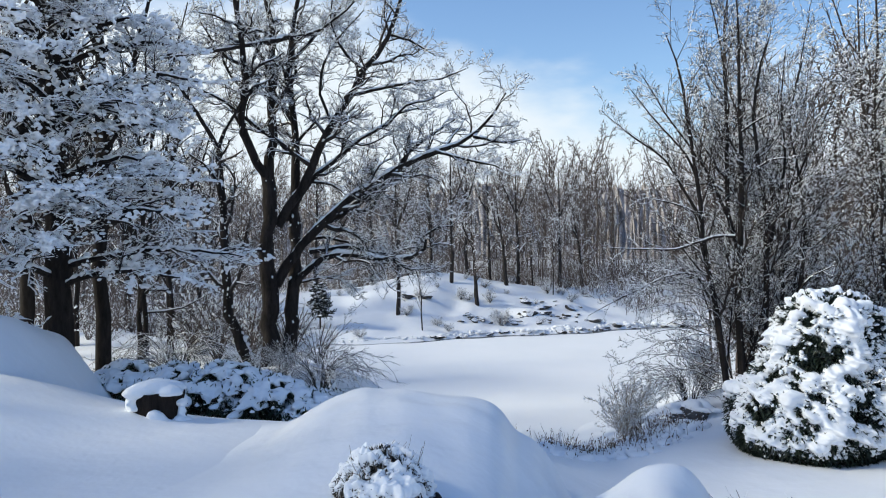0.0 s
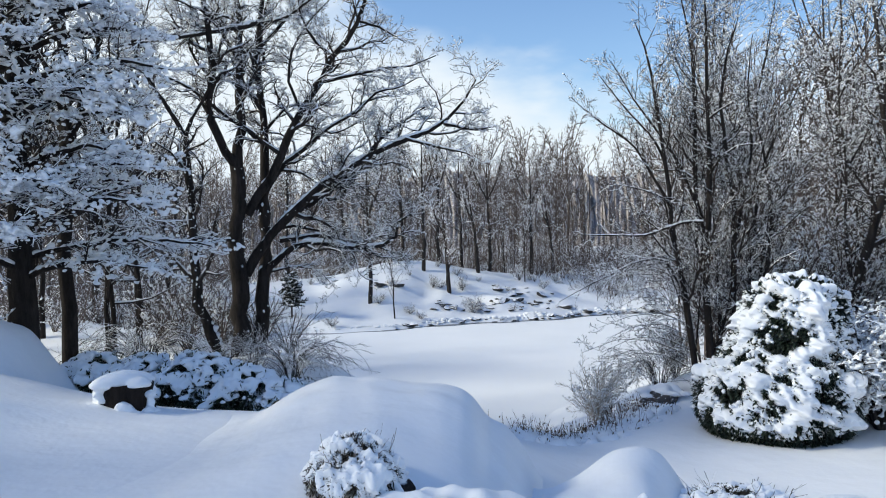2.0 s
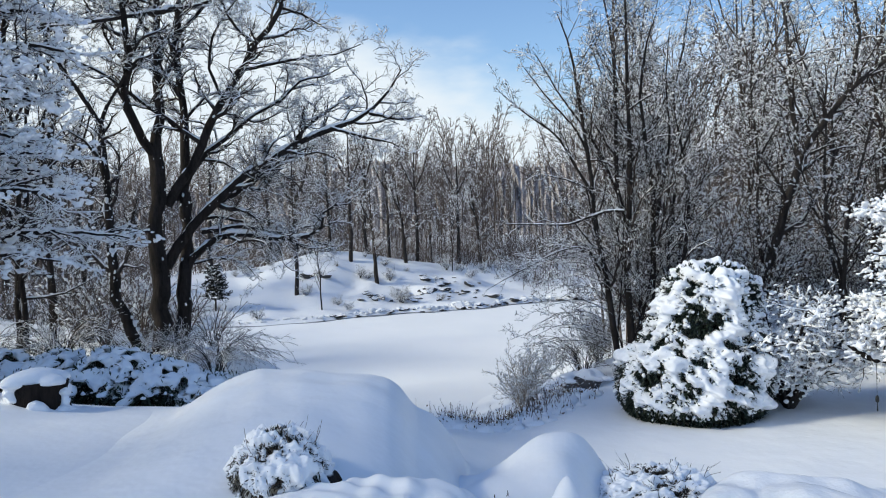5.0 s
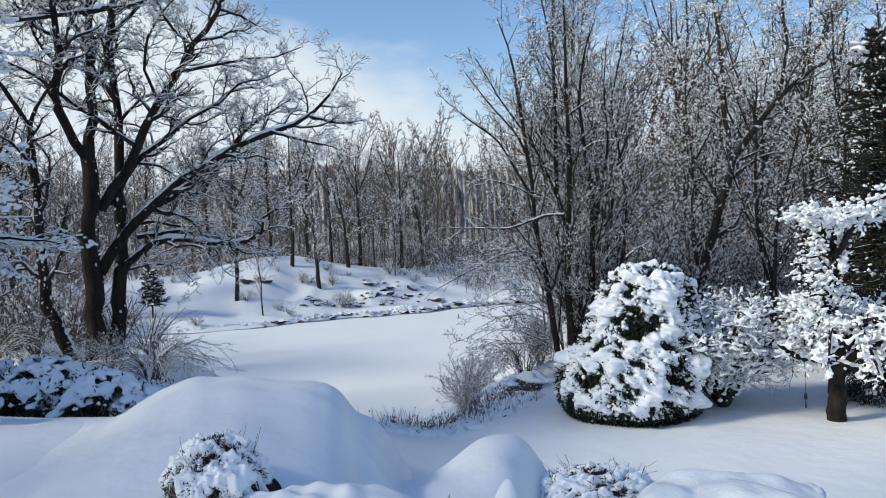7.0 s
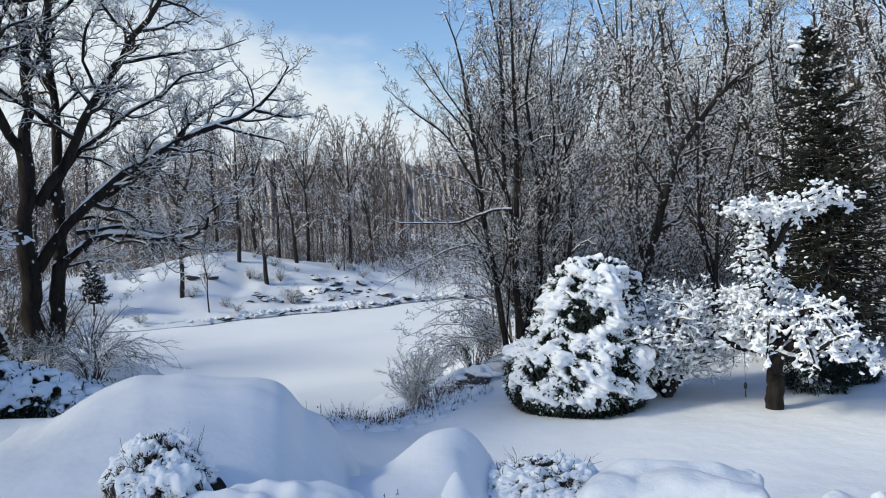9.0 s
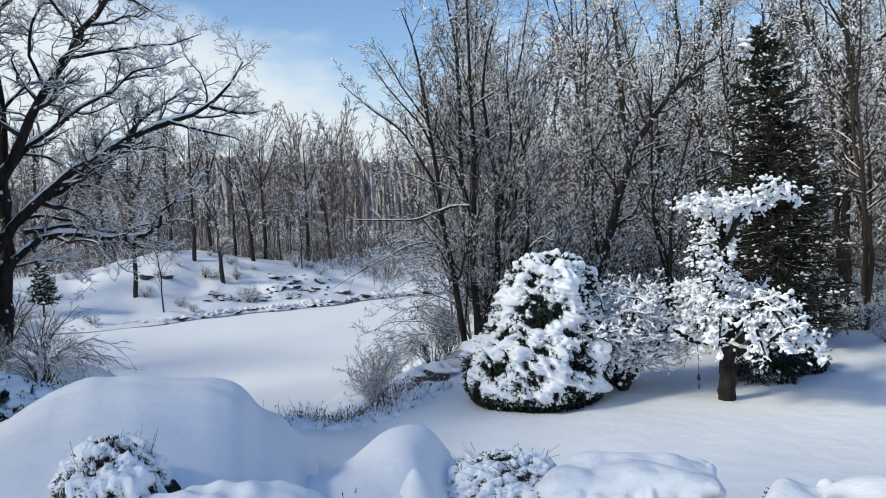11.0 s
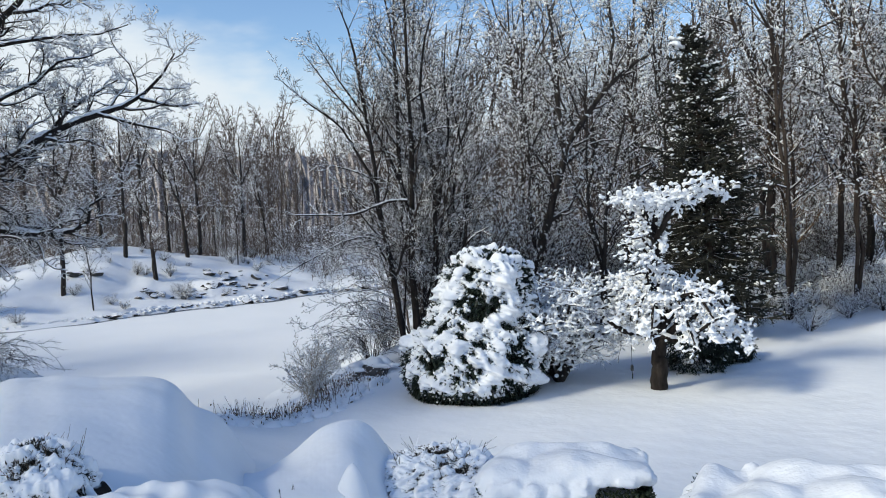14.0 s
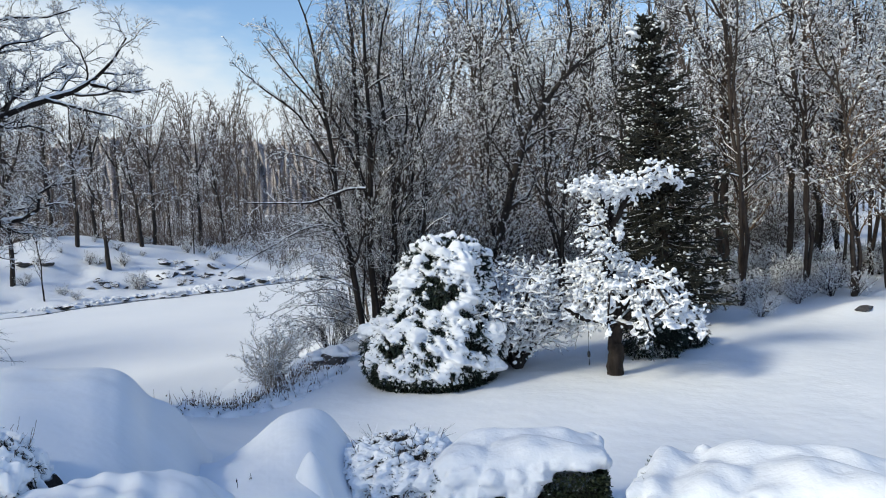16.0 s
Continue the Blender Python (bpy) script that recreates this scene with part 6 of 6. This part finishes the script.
def build_bushes():
    tan = bush_meshes(81, 1.6, 0.85, 20, TWIG_TAN, 0.95, 0.021, (12, 9), 0.04)
    plant_bush("twiggy_bush", "fine tan-twigged bush at the pond's edge dusted with snow", on_ground(4.75, 21.0, 0.05), tan, "", 0.0, 1.0)
    arch = bush_meshes(82, 1.25, 1.75, 34, TWIG_OAK, 0.4, 0.018, (8, 5), -0.04, 0.011, arch=True)
    plant_bush("arching_bush", "arching bare bush with snow along its thin stems", (-3.4, 21.6, 0.25), arch, "arching bushes by the oak")
    plant_bush("arching_bush", "arching bare bush with snow along its thin stems", on_ground(-7.0, 20.6, 0.05), arch, "arching bushes by the oak", 2.0, 1.1)
    plant_bush("arching_bush", "arching bare bush with snow along its thin stems", on_ground(-4.6, 22.6, 0.05), arch, "arching bushes by the oak", 4.0, 0.7)
    plant_bush("arching_bush", "arching bare bush with snow along its thin stems", on_ground(6.9, 22.4, 0.05), arch, "arching bushes by the pond", 3.0, 1.0)
    brush = [bush_meshes(83, 2.4, 1.3, 18, TWIG_THICKET, 0.55, 0.036, (10, 7), 0.1, 0.016, True), bush_meshes(84, 4.2, 1.8, 18, TWIG_THICKET, 0.55, 0.038, (11, 8), 0.1, 0.02, True)]
    dull = bush_meshes(85, 1.6, 1.3, 12, TWIG_FAR, 0.3, 0.04, (7, 4), 0.05, 0.02, True)
    edge = bush_meshes(87, 1.3, 1.3, 14, TWIG_OAK, 0.6, 0.034, (8, 6), 0.02, 0.014, True)
    g = np.random.default_rng(86)
    label = "tangled bare undergrowth with snow on its twigs"
    for i in range(54):          # under the wood behind the lawn
        t = g.random()
        x, y = 9.5 + 22 * t + 0.8 * g.normal(), 22.2 - 1.5 * t + 5.0 * g.random() * (1 - 0.4 * t)
        if x > 19:
            plant_bush("undergrowth", label, on_ground(x, y, 0.05), edge, "undergrowth behind the lawn", g.random() * 6.28, 0.7 + 0.4 * g.random())
        else:
            plant_bush("undergrowth", label, on_ground(x, y, 0.05), brush[i % 2], "undergrowth behind the lawn", g.random() * 6.28, 0.8 + 0.5 * g.random())
    for i in range(16):          # tall thicket among the trunks
        plant_bush("undergrowth", label, on_ground(19.5 + 11 * g.random(), 23.5 + 6 * g.random(), 0.05), brush[1], "undergrowth behind the lawn", g.random() * 6.28, 0.55 + 0.45 * g.random())
    for x, y, s in ((-6.4, 26.2, 1.3), (-5.3, 27.0, 1.2), (-7.6, 26.6, 1.4), (-4.3, 26.9, 1.0), (-8.6, 27.6, 1.5), (-6.9, 28.3, 1.4), (-9.4, 29.5, 1.6)):
        plant_bush("undergrowth", label, on_ground(x, y, 0.05), dull, "undergrowth on the bank", x * 3, s)
    for i in range(30):          # left bank and shore
        x, y = -7.5 - 11 * g.random(), 21 + 40 * g.random()
        if pond_out(x, y) > 0.5:
            plant_bush("undergrowth", label, on_ground(x, y, 0.05), dull, "undergrowth on the bank", g.random() * 6.28, 0.8 + 0.5 * g.random())
    for i in range(44):          # along the lawn's far edge
        t = g.random()
        plant_bush("undergrowth", label, on_ground(18.3 + 15 * t, 21.2 - 2.6 * t + 1.0 * g.normal(), 0.05), edge, "undergrowth behind the lawn", g.random() * 6.28, 0.45 + 0.45 * g.random())
    for i in range(26):          # scattered over the far slope
        x, y = 3.5 + 7.5 * g.normal(), 77 + 4.5 * g.normal()
        if pond_out(x, y) > 1.2:
            plant_bush("shore_bush", "small round bare bush on the far snowy shore", on_ground(x, y, 0.05), edge, "bushes across the pond", g.random() * 6.28, 0.4 + 0.5 * g.random() ** 2)
    for x, y, s in ((5.2, 70.3, 1.2), (-6.7, 63.4, 0.7), (0.4, 67.3, 0.6), (1.6, 75, 0.9), (10.5, 80, 1.2), (4.4, 75, 1.0), (-12.5, 61, 1.5), (-14, 58, 1.8), (-11.5, 64, 1.2)):
        plant_bush("shore_bush", "small round bare bush on the far snowy shore", on_ground(x, y, 0.05), edge, "bushes across the pond", x, s)


def build_far_trees():
    """Single trees on the slope across the pond."""
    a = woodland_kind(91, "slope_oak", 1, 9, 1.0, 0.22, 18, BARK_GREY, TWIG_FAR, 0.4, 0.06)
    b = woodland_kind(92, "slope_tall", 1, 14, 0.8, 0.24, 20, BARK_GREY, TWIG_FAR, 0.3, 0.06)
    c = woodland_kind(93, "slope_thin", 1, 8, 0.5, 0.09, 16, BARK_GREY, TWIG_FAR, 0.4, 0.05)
    for x, y, k in ((-4.06, 69.9, b), (-1.8, 66.5, c), (3.14, 74.2, a), (9.4, 83.5, c), (0.8, 78, b), (-7.5, 82, b), (-1.5, 84, b), (-12, 76, b), (-15, 70, a), (6.5, 81, a), (12.5, 85, b), (5.0, 86, b), (2.6, 82.5, b), (-3.2, 81.5, c), (7.9, 84, b), (15.5, 88, a), (-4.5, 79, a), (11.0, 79.5, c)):
        plant("slope_tree", "bare grey tree standing alone on the snowy slope", "tree", on_ground(x, y, 0.15), k, "trees across the pond", x * 2.1)
    g = np.random.default_rng(94)
    wood, green = Bag(), Bag()
    H = 3.0
    tubes(wood, line([(0, 0, -0.2), (0.03, 0, 1.5), (0, 0, H)])[None], np.linspace(0.07, 0.01, 14)[None], 6)
    m = 90
    h, an = 0.7 + (H - 0.75) * np.sort(g.random(m)), np.arange(m) * 2.4
    L = (1.1 * (1 - (h - 0.5) / H) ** 0.7 + 0.05) * (0.6 + 0.6 * g.random(m))
    u = np.linspace(0, 1, 5)
    P = np.stack([np.cos(an)[:, None] * u * L[:, None], np.sin(an)[:, None] * u * L[:, None], h[:, None] + u * L[:, None] * 0.1], -1)
    R = np.full((m, 5), 0.03)
    tubes(green, P, R, 4)
    Q, S = grow(g, P, R, 12, 0.15, 1.0, 50, 0.35, 3, 1.0, 0, 0.15, 0.3, 0.08, 0.4)
    tubes(green, Q, np.full(S.shape, 0.03), 3)
    ob = thing("young_pine", "young dark evergreen standing alone in the snow", "tree", on_ground(-10.4, 66.5, 0.05))
    ob.scale = (1.2, 1.2, 1.3)
    part("trunk", wood.mesh("pine_trunk", [BARK_BROWN]), ob)
    part("crown", green.mesh("pine_crown", [NEEDLE], False), ob, "dark green boughs")
    frost = Bag()
    k = g.random(len(Q)) < 0.3
    flecks(frost, Q[k][:, 1] + np.array([0, 0, 0.04]), 0.05 + 0.05 * g.random(int(k.sum())), g, Q[k][:, 2] - Q[k][:, 0])
    tagged(part("snow", frost.mesh("pine_snow", [SNOW_LUMP], False), ob, "thin dusting of snow"), kind="stuff")


def build_small():
    g = np.random.default_rng(95)
    bag, snow = Bag(), Bag()
    m = 1150
    t = g.random(m)
    x, y = 2.2 + 3.6 * t + 0.3 * g.normal(size=m), 16.7 + 3.2 * t + 0.55 * g.normal(size=m)
    z = ground_z(x, y)
    B = np.stack([x, y, z - 0.03], -1)
    hh = 0.06 + 0.5 * g.random(m) ** 2.5
    tip = B + np.stack([0.25 * g.normal(size=m) * hh, 0.25 * g.normal(size=m) * hh, hh], -1)
    P = np.stack([B, (B + tip) / 2 + g.normal(size=(m, 3)) * 0.01, tip], 1)
    tubes(bag, P, np.array([[0.006, 0.005, 0.003]]).repeat(m, 0), 3)
    for _ in range(4):
        leaves(bag, P[:, 1] + g.normal(size=(m, 3)) * np.array([0.12, 0.12, 0.03]), g.normal(size=(m, 3)), 0.1, 0.035, g)
    leaves(bag, P[:, 2], g.normal(size=(m, 3)), 0.07, 0.03, g)
    solo("dead_weeds", bag.mesh("dead_weeds", [TWIG_BROWN], False), "dead brown weeds and leaves poking out of the snow", "weeds", kind="stuff")
    pads(snow, B + np.array([0, 0, 0.02]), 0.07 + 0.2 * g.random(m) ** 2, g, 0.6, shape=ICO2)
    solo("snow_lumps", snow.mesh("snow_lumps", [SNOW_LUMP]), "uneven lumps of snow over the weeds", "snow", kind="stuff")
    # lumpy lip of snow along the far bank
    lip, m = Bag(), 520
    x = -11 + 37 * g.random(m)
    y = 64.5 + 0.38 * x + 0.7 * np.sin(x * 0.45) + 0.3 * np.sin(x * 1.3 + 1) + 0.9 + 0.9 * g.random(m) ** 2
    pads(lip, np.stack([x, y, ground_z(x, y)], -1), (0.1 + 0.26 * g.random(m) ** 2) * (0.5 + 0.5 * smooth(-4, 4, x)), g, 0.55, shape=ICO1)
    solo("snow_lumps", lip.mesh("shore_lumps", [SNOW_LUMP]), "lumpy lip of snow along the far bank", "snow", kind="stuff")
    # stalks near the small mound
    bag = Bag()
    m = 7
    B = np.stack([1.55 + 0.3 * g.random(m), 8.3 + 0.2 * g.random(m), np.full(m, 0.85)], -1)
    tip = B + np.stack([0.04 * g.normal(size=m), 0.04 * g.normal(size=m), 0.2 + 0.18 * g.random(m)], -1)
    tubes(bag, np.stack([B, (B + tip) / 2, tip], 1), np.array([[0.004, 0.004, 0.002]]).repeat(m, 0), 3)
    leaves(bag, tip, np.array([0, 0, -1.0]) + 0.4 * g.normal(size=(m, 3)), 0.07, 0.015, g)
    solo("dry_stalks", bag.mesh("dry_stalks", [TWIG_OAK], False), "a few dry dark stalks standing in the snow", "weeds")
    # hanging feeder under the small tree
    ob = thing("hanging_feeder", "small dark feeder hanging on a thin chain from a branch", "feeder", (10.0, 13.83, 0.62))
    chain, body, foot = Bag(), Bag(), Bag()
    tubes(chain, np.array([[[0, 0, 0.05], [0, 0, 0.4], [0, 0, 0.75]]]), np.full((1, 3), 0.006), 4)
    tubes(body, np.array([[[0, 0, -0.07], [0, 0, -0.065], [0, 0, -0.02], [0, 0, 0.03], [0, 0, 0.06], [0, 0, 0.07]]]), np.array([[0.001, 0.03, 0.036, 0.03, 0.016, 0.001]]), 12)
    tubes(foot, np.array([[[0, 0, -0.24], [0, 0, -0.235], [0, 0, -0.07]]]), np.array([[0.014, 0.014, 0.006]]), 6)
    part("chain", chain.mesh("feeder_chain", [FEEDER]), ob)
    part("body", body.mesh("feeder_body", [FEEDER]), ob)
    part("tail", foot.mesh("feeder_tail", [FEEDER]), ob)
    # dark split log beside the small shrub
    bag = Bag()
    P = line([(0, 0, 0), (0.12, 0.05, 0.05), (0.26, 0.1, 0.13)])
    tubes(bag, P[None], np.linspace(0.09, 0.06, 14)[None] * (1 + 0.1 * g.normal(size=(1, 14))), 9)
    solo("old_log", bag.mesh("old_log", [BARK_OAK]), "end of a dark old log beside the shrub", "log", (-0.32, 7.25, 1.68))


FEEDER, _n, _l, _b = material("dark_metal", 0.45)
_b.inputs["Base Color"].default_value = (0.02, 0.022, 0.025, 1)
_b.inputs["Metallic"].default_value = 0.6

build_mounds()
build_dark_evergreens()
build_rhododendron()
build_laden_bush()
build_spruce()
build_laden_trees()
build_low_evergreens()
build_near_shrubs()
build_stump()
build_rocks()
build_bushes()
build_far_trees()
build_small()
